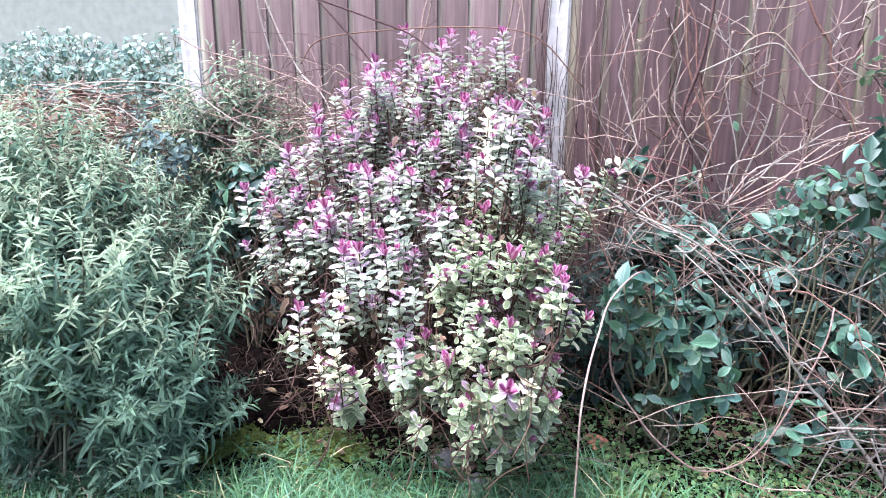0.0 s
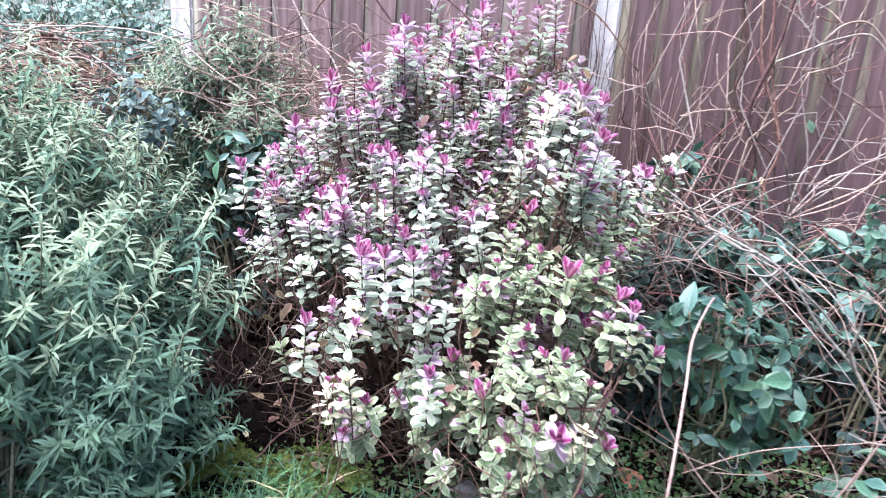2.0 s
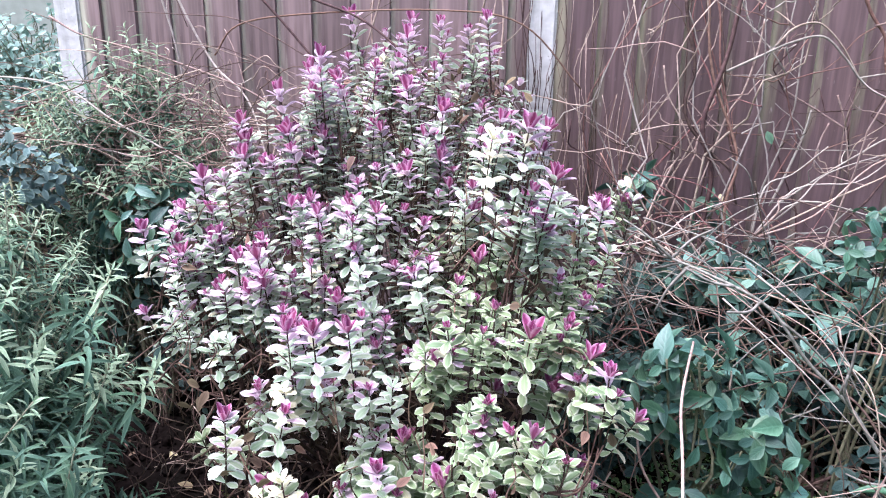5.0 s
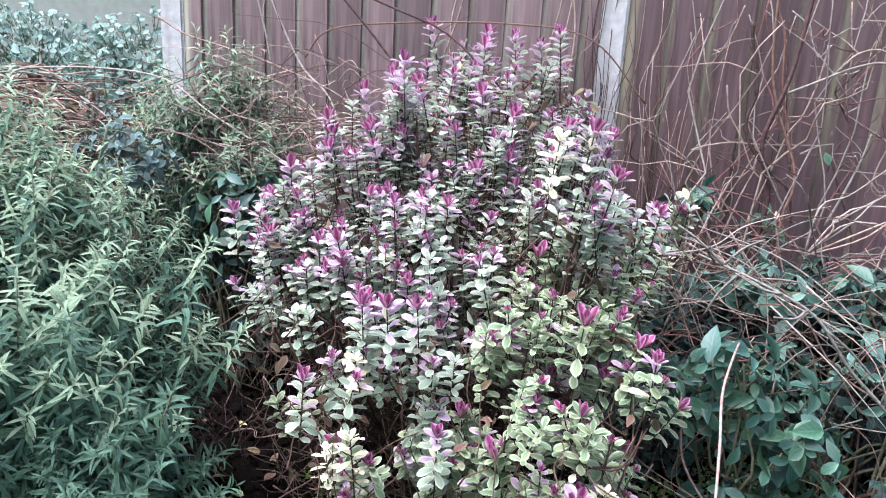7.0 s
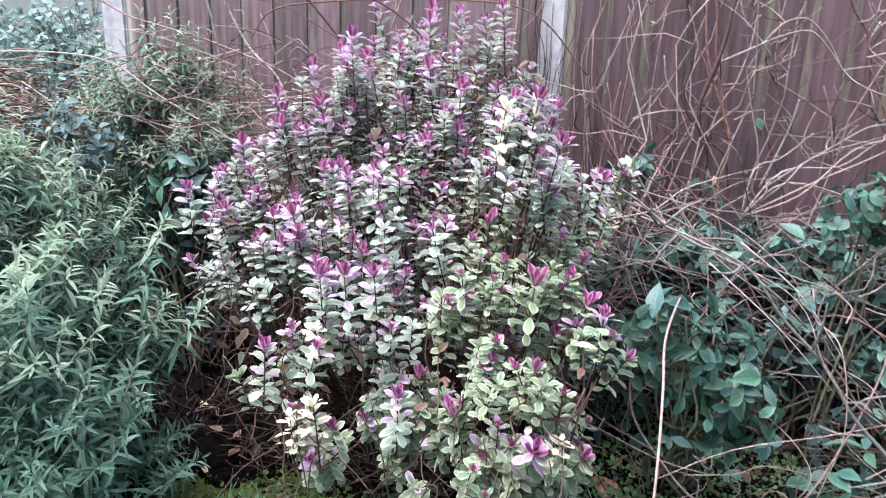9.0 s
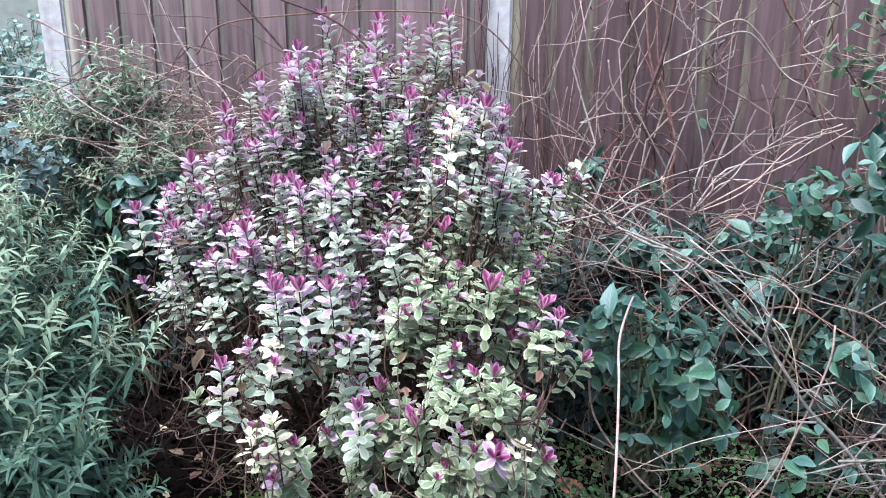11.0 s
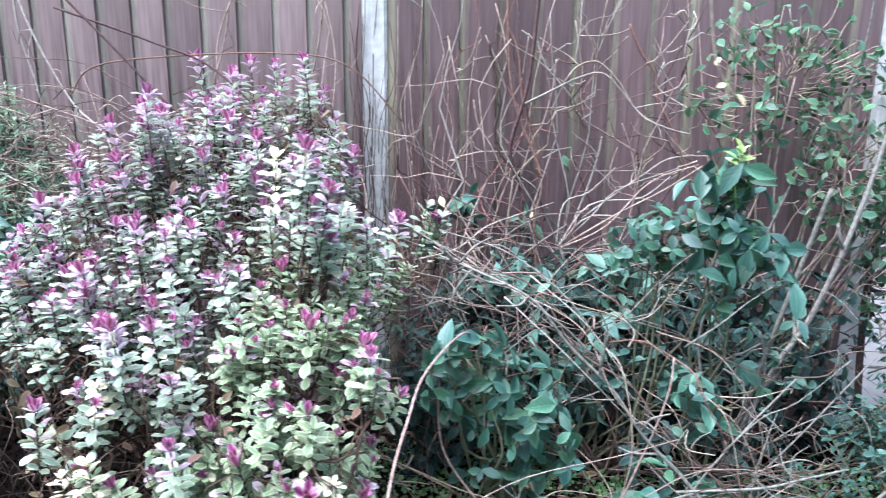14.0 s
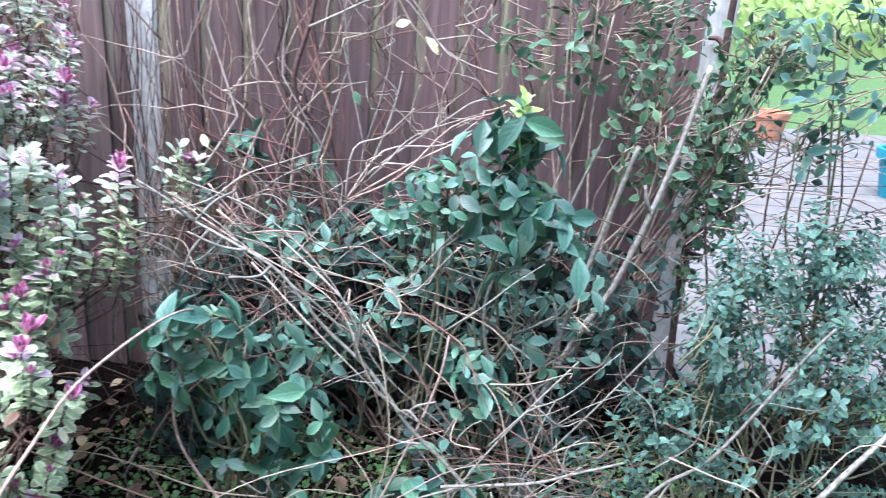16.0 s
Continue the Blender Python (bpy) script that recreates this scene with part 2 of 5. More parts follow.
stucco_mat = mottled("grey_stucco", [(0.3, (0.235, 0.245, 0.225)), (0.7, (0.30, 0.31, 0.285))], 6, 6, 0.9, 0.3, 0.004)
clay_mat = mottled("terracotta", [(0.3, (0.36, 0.15, 0.09)), (0.7, (0.46, 0.22, 0.14))], 14, 5, 0.8, 0.3, 0.003)
blue_mat = mottled("blue_plastic", [(0.3, (0.02, 0.17, 0.24)), (0.7, (0.03, 0.22, 0.30))], 5, 3, 0.35, 0.05, 0.002)
stone_mat = mottled("white_stone", [(0.3, (0.55, 0.54, 0.52)), (0.7, (0.8, 0.79, 0.77))], 25, 6, 0.7, 0.5, 0.004)
grey_stone_mat = mottled("grey_stone", [(0.3, (0.16, 0.15, 0.14)), (0.7, (0.33, 0.32, 0.31))], 25, 6, 0.85, 0.6, 0.006)


# ---- mesh helpers ----
class Geo:
    """Vertices, faces and leaf coordinates gathered into one mesh."""

    def __init__(self):
        self.v, self.f, self.uv, self.m, self.count = [], [], [], [], 0

    def add(self, verts, faces, uvs, slot=0):
        base = self.count
        self.v.append(np.asarray(verts, float))
        self.count += len(verts)
        for face in faces:
            self.f.append([base + i for i in face])
            self.uv.extend(uvs[i] for i in face)
            self.m.append(slot)

    def mesh(self, name, materials, smooth=True):
        me = bpy.data.meshes.new(name)
        me.from_pydata(np.concatenate(self.v).tolist(), [], self.f)
        layer = me.uv_layers.new(name="UVMap")
        layer.data.foreach_set("uv", np.asarray(self.uv, float).ravel())
        for mt in materials if isinstance(materials, (list, tuple)) else [materials]:
            me.materials.append(mt)
        me.polygons.foreach_set("material_index", self.m)
        me.polygons.foreach_set("use_smooth", [smooth] * len(self.f))
        me.update()
        return me


def blade(length, width, widest=0.45, fold=0.12, curl=0.15, rows=4, point=1.0):
    """A leaf blade along +y with its face to +z: verts, faces, uvs."""
    vs, us = [], []
    for i in range(rows + 1):
        s = 1 - (1 - i / rows) ** 1.5
        w = (s / widest) ** 0.7 if s < widest else max(0.0, 1 - ((s - widest) / (1 - widest)) ** (2.0 / point + 0.2))
        w = max(w, 0.10 if i == 0 else 0.03) * width / 2
        z = -curl * length * s * s
        for a, u in ((-1, 0.0), (0, 0.5), (1, 1.0)):
            vs.append((a * w, s * length, z + fold * w * abs(a) * 1.6))
            us.append((u, s))
    fs = []
    for i in range(rows):
        k = 3 * i
        fs += [(k, k + 1, k + 4, k + 3), (k + 1, k + 2, k + 5, k + 4)]
    return np.array(vs), fs, us


def turned(verts, m):
    a = np.array(m)
    return verts @ a[:3, :3].T + a[:3, 3]


def aim(origin, way, spin=0.0, scale=1.0):
    """A pose whose +z runs along way."""
    q = Vector(way).to_track_quat("Z", "Y").to_matrix().to_4x4()
    return Matrix.Translation(origin) @ q @ Matrix.Rotation(spin, 4, "Z") @ Matrix.Scale(scale, 4)


def leaf_pose(at, azimuth, rise, scale=1.0, roll=0.0):
    """A blade that leaves a stem on +z towards azimuth, lifted by rise."""
    return (Matrix.Translation(at) @ Matrix.Rotation(azimuth, 4, "Z") @ Matrix.Rotation(rise, 4, "X")
            @ Matrix.Rotation(roll, 4, "Y") @ Matrix.Scale(scale, 4))


def smooth_path(points, steps=6):
    p = [np.asarray(q, float) for q in points]
    p = [2 * p[0] - p[1]] + p + [2 * p[-1] - p[-2]]
    out = []
    for i in range(1, len(p) - 2):
        for k in range(steps):
            t = k / steps
            a, b, c, d = p[i - 1 : i + 3]
            out.append(0.5 * (2 * b + (c - a) * t + (2 * a - 5 * b + 4 * c - d) * t * t + (3 * b - a - 3 * c + d) * t ** 3))
    out.append(p[-2])
    return out


def tube(geo, points, r0, r1, sides=5, slot=0):
    pts = [np.asarray(p, float) for p in points]
    n = len(pts)
    vs, us = [], []
    side = np.array([0.31, 0.87, 0.11])
    for i, p in enumerate(pts):
        d = pts[min(i + 1, n - 1)] - pts[max(i - 1, 0)]
        d = d / (np.linalg.norm(d) + 1e-9)
        side = side - d * (side @ d)
        ln = np.linalg.norm(side)
        side = side / ln if ln > 1e-6 else np.array([d[2], d[0], -d[1]])
        up = np.cross(d, side)
        r = r0 + (r1 - r0) * i / (n - 1)
        for k in range(sides):
            a = 2 * math.pi * k / sides
            vs.append(p + r * (math.cos(a) * side + math.sin(a) * up))
            us.append((k / sides, i / n))
    fs = [(i * sides + k, i * sides + (k + 1) % sides, (i + 1) * sides + (k + 1) % sides, (i + 1) * sides + k)
          for i in range(n - 1) for k in range(sides)]
    fs += [tuple(range(sides))[::-1], tuple((n - 1) * sides + k for k in range(sides))]
    geo.add(vs, fs, us, slot)


def wander(start, end, rng, sway=0.05, sag=0.0, knots=5, steps=4, kink=0.0):
    """A stem from start to end that sways and arches (sag > 0 lifts the middle), with a kink at each joint."""
    a, b = np.array(start, float), np.array(end, float)
    pts = []
    for i in range(knots + 1):
        s = i / knots
        p = a + (b - a) * s
        if 0 < i < knots:
            p = p + np.array([rng.gauss(0, sway), rng.gauss(0, sway * 0.6), rng.gauss(0, sway)])
        p[2] += sag * 4 * s * (1 - s)
        pts.append(p)
    if kink:
        way, length = b - a, np.linalg.norm(b - a)
        side = np.cross(way, (0.2, 1, 0.1)) / (length + 1e-6)
        out = smooth_path(pts, 2)
        for i in range(1, len(out) - 1):
            out[i] = out[i] + side * kink * rng.choice((-1, 1)) * rng.uniform(0.2, 1)
        return out
    return smooth_path(pts, steps)


def thing(name, at, label, category, group="", kind=""):
    ob = new(name)
    ob.empty_display_size = 0.1
    ob.matrix_basis = Matrix.Translation(at)
    return tagged(ob, label, category, group, kind)


def attach(name, data, parent, m=None, label=""):
    """A mesh as one part under a thing or a part, at a place in the world."""
    ob = new(name, data)
    base = parent.matrix_basis.copy()
    up = parent
    while up.parent:
        up = up.parent
        base = up.matrix_basis @ base
    ob.parent = parent
    ob.matrix_basis = base.inverted() @ (m if m is not None else Matrix())
    return tagged(ob, label)


def box(geo, x0, x1, y0, y1, z0, z1, bevel=0.0):
    bm = bmesh.new()
    bmesh.ops.create_cube(bm, size=1.0)
    for v in bm.verts:
        v.co = Vector((x0 + (v.co.x + 0.5) * (x1 - x0), y0 + (v.co.y + 0.5) * (y1 - y0), z0 + (v.co.z + 0.5) * (z1 - z0)))
    if bevel:
        bmesh.ops.bevel(bm, geom=bm.edges[:], offset=bevel, segments=2, affect="EDGES")
    bm.verts.index_update()
    geo.add([v.co[:] for v in bm.verts], [[v.index for v in f.verts] for f in bm.faces], [(v.co.x, v.co.z) for v in bm.verts])
    bm.free()


def solo(name, geo, mats, label, category, group="", kind="", smooth=True):
    return tagged(new(name, geo.mesh(name, mats, smooth)), label, category, group, kind)


# ---- ground ----
def bed_edge(x):
    """The y at which the lawn gives way to the planting bed."""
    return -1.22 + 0.16 * math.sin(1.9 * x + 0.6) - 0.32 * max(0.0, -0.75 - x) + 0.05 * math.sin(7 * x)


def ground_height(x, y):
    h = 0.02 * noise.noise((x * 1.1, y * 1.1, 0.3)) + 0.012 * noise.noise((x * 5, y * 5, 1.7))
    return h if abs(x) < 6 and abs(y) < 6 else 0.0


def sheet(name, xs, ys, height, mat, label, category):
    g = Geo()
    vs = [(x, y, height(x, y)) for y in ys for x in xs]
    n = len(xs)
    fs = [(j * n + i, j * n + i + 1, (j + 1) * n + i + 1, (j + 1) * n + i) for j in range(len(ys) - 1) for i in range(n - 1)]
    g.add(vs, fs, [(v[0], v[1]) for v in vs])
    return solo(name, g, mat, label, category, kind="structure")


spread = [-400, -120, -40, -15, -8] + [-6 + 0.15 * i for i in range(81)] + [8, 15, 40, 120, 400]
sheet("ground", spread, spread, ground_height, lawn_mat, "uneven green lawn reaching away on all sides", "lawn")


def soil_height(x, y):
    ragged = 0.25 * noise.noise((x * 1.3, y * 1.3, 9))
    edge = min(y - bed_edge(x), 2.75 - x + ragged, x + 3.9 + ragged, 1.3 - y + ragged)
    return ground_height(x, y) + (0.012 + 0.03 * min(1.0, edge / 0.3) + (0.018 * noise.noise((x * 9, y * 9, 4)) + 0.014 * noise.noise((x * 27, y * 27, 2))) * min(1, edge / 0.1) if edge > 0 else -0.03)


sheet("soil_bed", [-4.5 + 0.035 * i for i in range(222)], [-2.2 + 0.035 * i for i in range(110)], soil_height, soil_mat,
      "bare dark soil bed along the fence, the shrubs' shade in its colour", "soil")

# ---- fence ----
PITCH, BOARD_TOP = 0.146, 1.86


def board_mesh(width, mat):
    g = Geo()
    # feather-edged board: thin at its hidden side, thick at its free side
    prof = [(0.0, 0.0), (width, -0.020), (width, 0.006), (0.0, 0.006)]
    rows = [0.03 + (BOARD_TOP - 0.03) * i / 6 for i in range(7)]
    vs = [(x, y, z) for z in rows for x, y in prof]
    fs = [(4 * i + k, 4 * i + (k + 1) % 4, 4 * i + 4 + (k + 1) % 4, 4 * i + 4 + k) for i in range(6) for k in range(4)]
    fs += [(3, 2, 1, 0), (24, 25, 26, 27)]
    g.add(vs, fs, [(x, z) for x, y, z in vs])
    return g.mesh("board", mat, False)


fence = thing("fence", (0.0, 0.06, 0.0), "dark brown vertical board fence with green algae streaks and concrete posts", "fence")


def fence_panel(x0, x1, first, mat):
    for z in (0.35, 1.0, 1.6):
        g = Geo()
        box(g, x0 + 0.005, x1 - 0.005, 0.034, 0.074, z - 0.035, z + 0.035, 0.004)
        attach("rail", g.mesh("rail", mat, False), fence)
    r = random.Random(int(abs(first) * 100))
    x, wide = first - 2 * PITCH, board_mesh(PITCH + 0.022, mat)
    while x < x1 - 0.02:
        if x + PITCH + 0.022 < x0 + 0.03:
            x += PITCH
            continue
        if x < x0 or x + PITCH + 0.022 > x1:
            a, b = max(x, x0 + 0.004), min(x + PITCH + 0.022, x1 - 0.004)
            data, x_at = board_mesh(b - a, mat), a
        else:
            data, x_at = wide, x
        attach("board", data, fence, pose(x_at, 0.018 + r.uniform(-0.003, 0.003), r.uniform(-0.01, 0.01), 0, r.uniform(-0.25, 0.25), 0))
        x += PITCH


def fence_post(x0, height):
    g = Geo()
    box(g, x0, x0 + 0.112, 0.0, 0.125, -0.05, height, 0.009)
    attach("post", g.mesh("post", concrete_mat, False), fence, None, "pale weathered concrete post")


for x0 in (-1.992, -0.112, 1.848):
    fence_post(x0, 1.95)
fence_panel(-1.895, -0.100, -1.66, pale_board_mat)
fence_panel(-0.012, 1.860, 0.12, board_mat)

# ---- hebe ----
rng = random.Random(11)
HEBE_BASE = Vector((-0.40, -0.86, 0.03))
LEAF = [blade(0.046, 0.0225, 0.58, 0.16, 0.12, 5, 0.6), blade(0.042, 0.0205, 0.56, 0.22, -0.04, 5, 0.6), blade(0.049, 0.0235, 0.60, 0.10, 0.26, 5, 0.6)]
YOUNG = [blade(0.048, 0.0195, 0.58, 0.30, -0.16, 5, 0.65), blade(0.042, 0.0170, 0.56, 0.35, -0.05, 5, 0.7)]


def sprig_plan(seed, pairs, blush):
    """Stem length and leaf poses of one leafy shoot with a young tip."""
    r = random.Random(seed)
    gap = r.uniform(0.0140, 0.0180)
    leaves, z, turn = [], 0.0, r.uniform(0, 3)
    for i in range(pairs):
        s = i / max(1, pairs - 1)
        z += gap * r.uniform(0.8, 1.2)
        turn += math.pi / 2 + r.uniform(-0.2, 0.2)
        size = (0.72 + 0.36 * math.sin(math.pi * (0.2 + 0.6 * s))) * r.uniform(0.85, 1.1)
        for k in range(2):
            # the oldest leaves have begun to drop
            if r.random() < (0.2 if s < 0.25 else 0.05):
                continue
            rise = 0.16 + 0.42 * s * s + r.uniform(-0.28, 0.22)
            kind = 2 if s > 0.98 - 0.4 * blush and r.random() < 0.6 else (1 if r.random() < 0.03 + 0.05 * (s < 0.2) else 0)
            leaves.append((leaf_pose((0, 0, z), turn + math.pi * k + r.uniform(-0.2, 0.2), rise, size, r.uniform(-0.3, 0.3)), kind, r.randrange(3)))
    top, tips = z + 0.004, []
    if blush:
        for ring, (count, rise, size) in enumerate(((4, 0.50, 0.85), (4, 0.92, 0.95), (4, 1.28, 0.9))):
            for k in range(count):
                az = turn + ring * 0.8 + 2 * math.pi * k / count + r.uniform(-0.2, 0.2)
                at = leaf_pose((0, 0, top - 0.002 * ring), az, rise + r.uniform(-0.14, 0.14), size * blush * r.uniform(0.85, 1.1))
                if ring == 0:
                    leaves.append((at, 2, r.randrange(3)))
                else:
                    tips.append((at, r.randrange(2)))
    else:
        for k in range(4):
            leaves.append((leaf_pose((0, 0, top), turn + k * math.pi / 2, 0.9, 0.7), 0, k % 3))
    return top, leaves, tips


PLANS = [sprig_plan(s, 7 + s % 5, (1.1, 0.85, 1.15, 0.6, 1.0, 0.75, 0.0)[s % 7]) for s in range(21)]
PALE, PLAIN = (21, 22, 23), (6, 13, 20, 3, 10, 17)
# shoots that have gone pale and creamy
PLANS += [(top, [(m, 1, n) for m, kind, n in leaves], []) for top, leaves, tips in (PLANS[6], PLANS[13], PLANS[20])]


def sprig_meshes(plan, mats):
    top, leaves, tips = plan
    stem, body, young = Geo(), Geo(), Geo()
    tube(stem, [(0, 0, -0.03), (0.001, 0.001, top * 0.5), (0, 0, top)], 0.0022, 0.0016, 4)
    for m, kind, n in leaves:
        v, f, u = LEAF[n]
        body.add(turned(v, m), f, u, kind)
    for m, n in tips:
        v, f, u = YOUNG[n]
        young.add(turned(v, m), f, u)
    return (stem.mesh("sprig", hebe_wood_mat), body.mesh("leaves", mats), young.mesh("young_tip", hebe_tip_mat) if tips else None)


HEBE_MATS = [hebe_leaf_mat, hebe_yellow_mat, hebe_collar_mat, hebe_green_mat, hebe_tip_mat]
SPRIGS = [sprig_meshes(p, HEBE_MATS[:3]) for p in PLANS]
GREEN_SPRIGS = [sprig_meshes(p, [hebe_green_mat, hebe_yellow_mat, hebe_green_mat if i % 3 else hebe_collar_mat]) for i, p in enumerate(PLANS)]
LEAF_DATA = []
for v, f, u in LEAF:
    for mt in HEBE_MATS[:4]:
        g = Geo()
        g.add(v, f, u)
        LEAF_DATA.append(g.mesh("leaf", mt))


def crown_points(mid, radii, count, r, inner=0.7, floor=0.08):
    """Points in the outer shell of a lumpy crown."""
    out = []
    while len(out) < count:
        d = Vector((r.gauss(0, 1), r.gauss(0, 1), r.gauss(0, 1))).normalized()
        lump = 1 + 0.13 * noise.noise((d.x * 2.3 + mid[0] * 3, d.y * 2.3, d.z * 2.3)) + 0.06 * noise.noise((d.x * 6, d.y * 6 + mid[1], d.z * 6))
        k = lump * (inner + (1.02 - inner) * r.random() ** 0.6)
        p = Vector((mid[0] + d.x * radii[0] * k, mid[1] + d.y * radii[1] * k, mid[2] + d.z * radii[2] * k))
        if p.z > floor:
            out.append((p, d, k))
    return out


# how the crown rises from its front skirt to the shoots against the fence
RISE_Y = (-1.56, -1.48, -1.30, -1.10, -0.85, -0.55, -0.20)
RISE_Z = (0.56, 0.70, 0.88, 1.04, 1.30, 1.45, 1.52)
# height, left and right of the crown
HEBE_FORM = np.array([(0.12, -0.15, 0.20), (0.30, -0.66, 0.22), (0.45, -0.84, 0.21), (0.55, -1.00, 0.20), (0.75, -1.05, 0.19), (0.95, -1.07, 0.23),
                      (1.10, -0.93, 0.21), (1.28, -0.78, 0.11), (1.45, -0.66, 0.05), (1.58, -0.66, -0.02)])


def hebe_top(x, y):
    """Height of the crown's upper skin."""
    lobe = 0.25 * math.exp(-((x - 0.01) / 0.13) ** 2 - ((y + 1.14) / 0.13) ** 2)
    hollow = 0.12 * math.exp(-((x + 0.20) / 0.12) ** 2 - ((y + 1.12) / 0.15) ** 2)
    return float(np.interp(y, RISE_Y, RISE_Z)) + lobe - hollow + 0.09 * noise.noise((x * 4.5, y * 4.5, 3.1))


def hebe_point(r, deep):
    """A place in the crown, deep metres under its skin at most, and its depth."""
    while True:
        x, y, z = r.uniform(-1.1, 0.26), r.uniform(-1.55, -0.16), r.uniform(0.16, 1.58)
        left, right = (float(np.interp(z, HEBE_FORM[:, 0], HEBE_FORM[:, i])) for i in (1, 2))
        wob = 0.06 * noise.noise((y * 5, z * 5, 7))
        # the crown narrows towards its front
        left = max(left, -0.62 - 0.85 * (y + 1.5) + (0.05 if z < 0.6 else 0.0))
        # and stands clear of the post behind
        right = min(right, 0.22 - 0.42 * max(0.0, y + 1.2))
        if not left + wob < x < right + wob:
            continue
        d = hebe_top(x, y) - z
        # the back of the crown is hollow, its foot bare but for the skirt beside the cane
        if d < 0 or d > deep or r.random() > math.exp(-d / (0.22 if y < -1.15 else 0.22)):
            continue
        if z < 0.50 and (x < -0.08 or y > -1.3) and r.random() < 0.72 or z < 0.95 and y > -0.75:
            continue
        return Vector((x, y, z)), d


hebe = thing("hebe_shrub", HEBE_BASE, "tall variegated hebe shrub with cream-edged leaves and magenta tips", "shrub")
# shoots that stand out of the crown
STANDOUT = [(0.032, -1.31, 0.885), (0.168, -1.28, 0.834), (0.088, -1.26, 0.735), (0.068, -1.48, 0.528), (-0.257, -1.51, 0.64), (-0.255, -1.28, 0.578),
            (-0.451, -1.16, 0.87), (-0.76, -0.88, 0.95), (-1.07, -0.98, 0.96), (-0.336, -0.92, 1.15), (-0.66, -0.73, 1.383), (-0.549, -0.82, 1.37),
            (-0.147, -1.40, 0.551), (-0.012, -1.43, 0.445), (-0.369, -1.34, 0.875), (-0.41, -1.45, 0.91), (-0.639, -1.17, 0.896), (-0.768, -1.14, 0.854),
            (-0.594, -1.49, 0.715), (-0.03, -1.02, 1.043), (0.187, -1.43, 0.488), (-0.18, -0.555, 1.534), (0.0, -1.17, 1.31), (-0.079, -1.18, 1.293)]
STANDOUT += [(-0.12, -1.04, 0.956), (-0.371, -0.26, 1.514), (0.065, -1.2, 1.208), (-0.467, -0.26, 1.523), (-0.40, -0.61, 1.482), (-0.257, -0.815, 1.298),
             (-0.184, -1.08, 0.775), (0.05, -1.17, 0.767), (-0.043, -1.15, 0.669), (-0.695, -0.21, 1.532), (0.163, -1.22, 0.519), (-0.476, -0.74, 1.236)]
SHOULDER = [(-0.82, -0.86, 1.25), (-0.72, -0.82, 1.33), (-0.92, -0.9, 1.10), (-0.60, -0.80, 1.43), (-0.79, -0.92, 1.17), (-0.68, -0.88, 1.23), (-0.87, -0.96, 1.02), (-0.61, -0.84, 1.33), (-1.02, -0.92, 0.93)]
tops = [(Vector(p), 0.0, True) for p in STANDOUT + SHOULDER]
for p in SHOULDER:
    for k in range(4):
        tops.append((Vector(p) + Vector((rng.gauss(0.02, 0.04), rng.gauss(0, 0.05), -0.16 * rng.random())), 0.05, False))
# knots of shoots, three to seven from one branch end, with bare gaps between them
knots = [Vector(p) for p in STANDOUT]
while len(knots) < 262:
    p, d = hebe_point(rng, 0.5)
    if p.y < -1.2 and rng.random() < 0.5:
        continue
    if min((p - q).length for q in knots) > 0.055 and noise.noise(p * 4.2) > -0.27:
        knots.append(p)
        for k in range(rng.randrange(2, 4)):
            tops.append((p + Vector((rng.gauss(0, 0.038), rng.gauss(0, 0.038), -0.09 * rng.random() ** 1.3)), d, False))
# the leafy skirt that reaches down to the grass
for i in range(22):
    x = rng.uniform(-0.08, 0.20)
    tops.append((Vector((x, rng.uniform(-1.52, -1.34), rng.uniform(0.34, 0.50))), 0.1, False))
for i in range(9):
    tops.append((Vector((rng.uniform(-0.56, -0.2), rng.uniform(-1.50, -1.36), rng.uniform(0.36, 0.56))), 0.1, False))
# thin outliers beside the post
for i in range(9):
    tops.append((Vector((rng.gauss(0.19, 0.02), rng.gauss(-0.8, 0.03), rng.uniform(0.80, 1.08))), 0.1, False))
for i in range(4):
    tops.append((Vector((rng.gauss(0.28, 0.015), rng.gauss(-0.52, 0.02), rng.uniform(0.98, 1.13))), 0.1, False))
mains, ends = [], rng.sample(knots, 46)
for p in ends:
    start = HEBE_BASE + Vector((rng.uniform(-0.12, 0.12), rng.uniform(-0.10, 0.10), -0.02))
    g = Geo()
    out = Vector((p.x - start.x, p.y - start.y, 0)) * 0.22
    bend = start.lerp(p, 0.5) + out + Vector((rng.gauss(0, .03), rng.gauss(0, .03), -0.05))
    pts = smooth_path([start, start.lerp(bend, 0.5) + Vector((rng.uniform(-.03, .03), rng.uniform(-.03, .03), 0)), bend, p - Vector((0, 0, 0.13))], 5)
    tube(g, pts, rng.uniform(0.006, 0.011), 0.003, 6)
    attach("branch", g.mesh("branch", hebe_wood_mat), hebe)
    mains += pts[5:]
mains_at = np.array(mains)
twigs, n_sprigs, n_single, spare = Geo(), 0, 0, Geo()
tops.sort(key=lambda q: (not q[2], q[0].y))
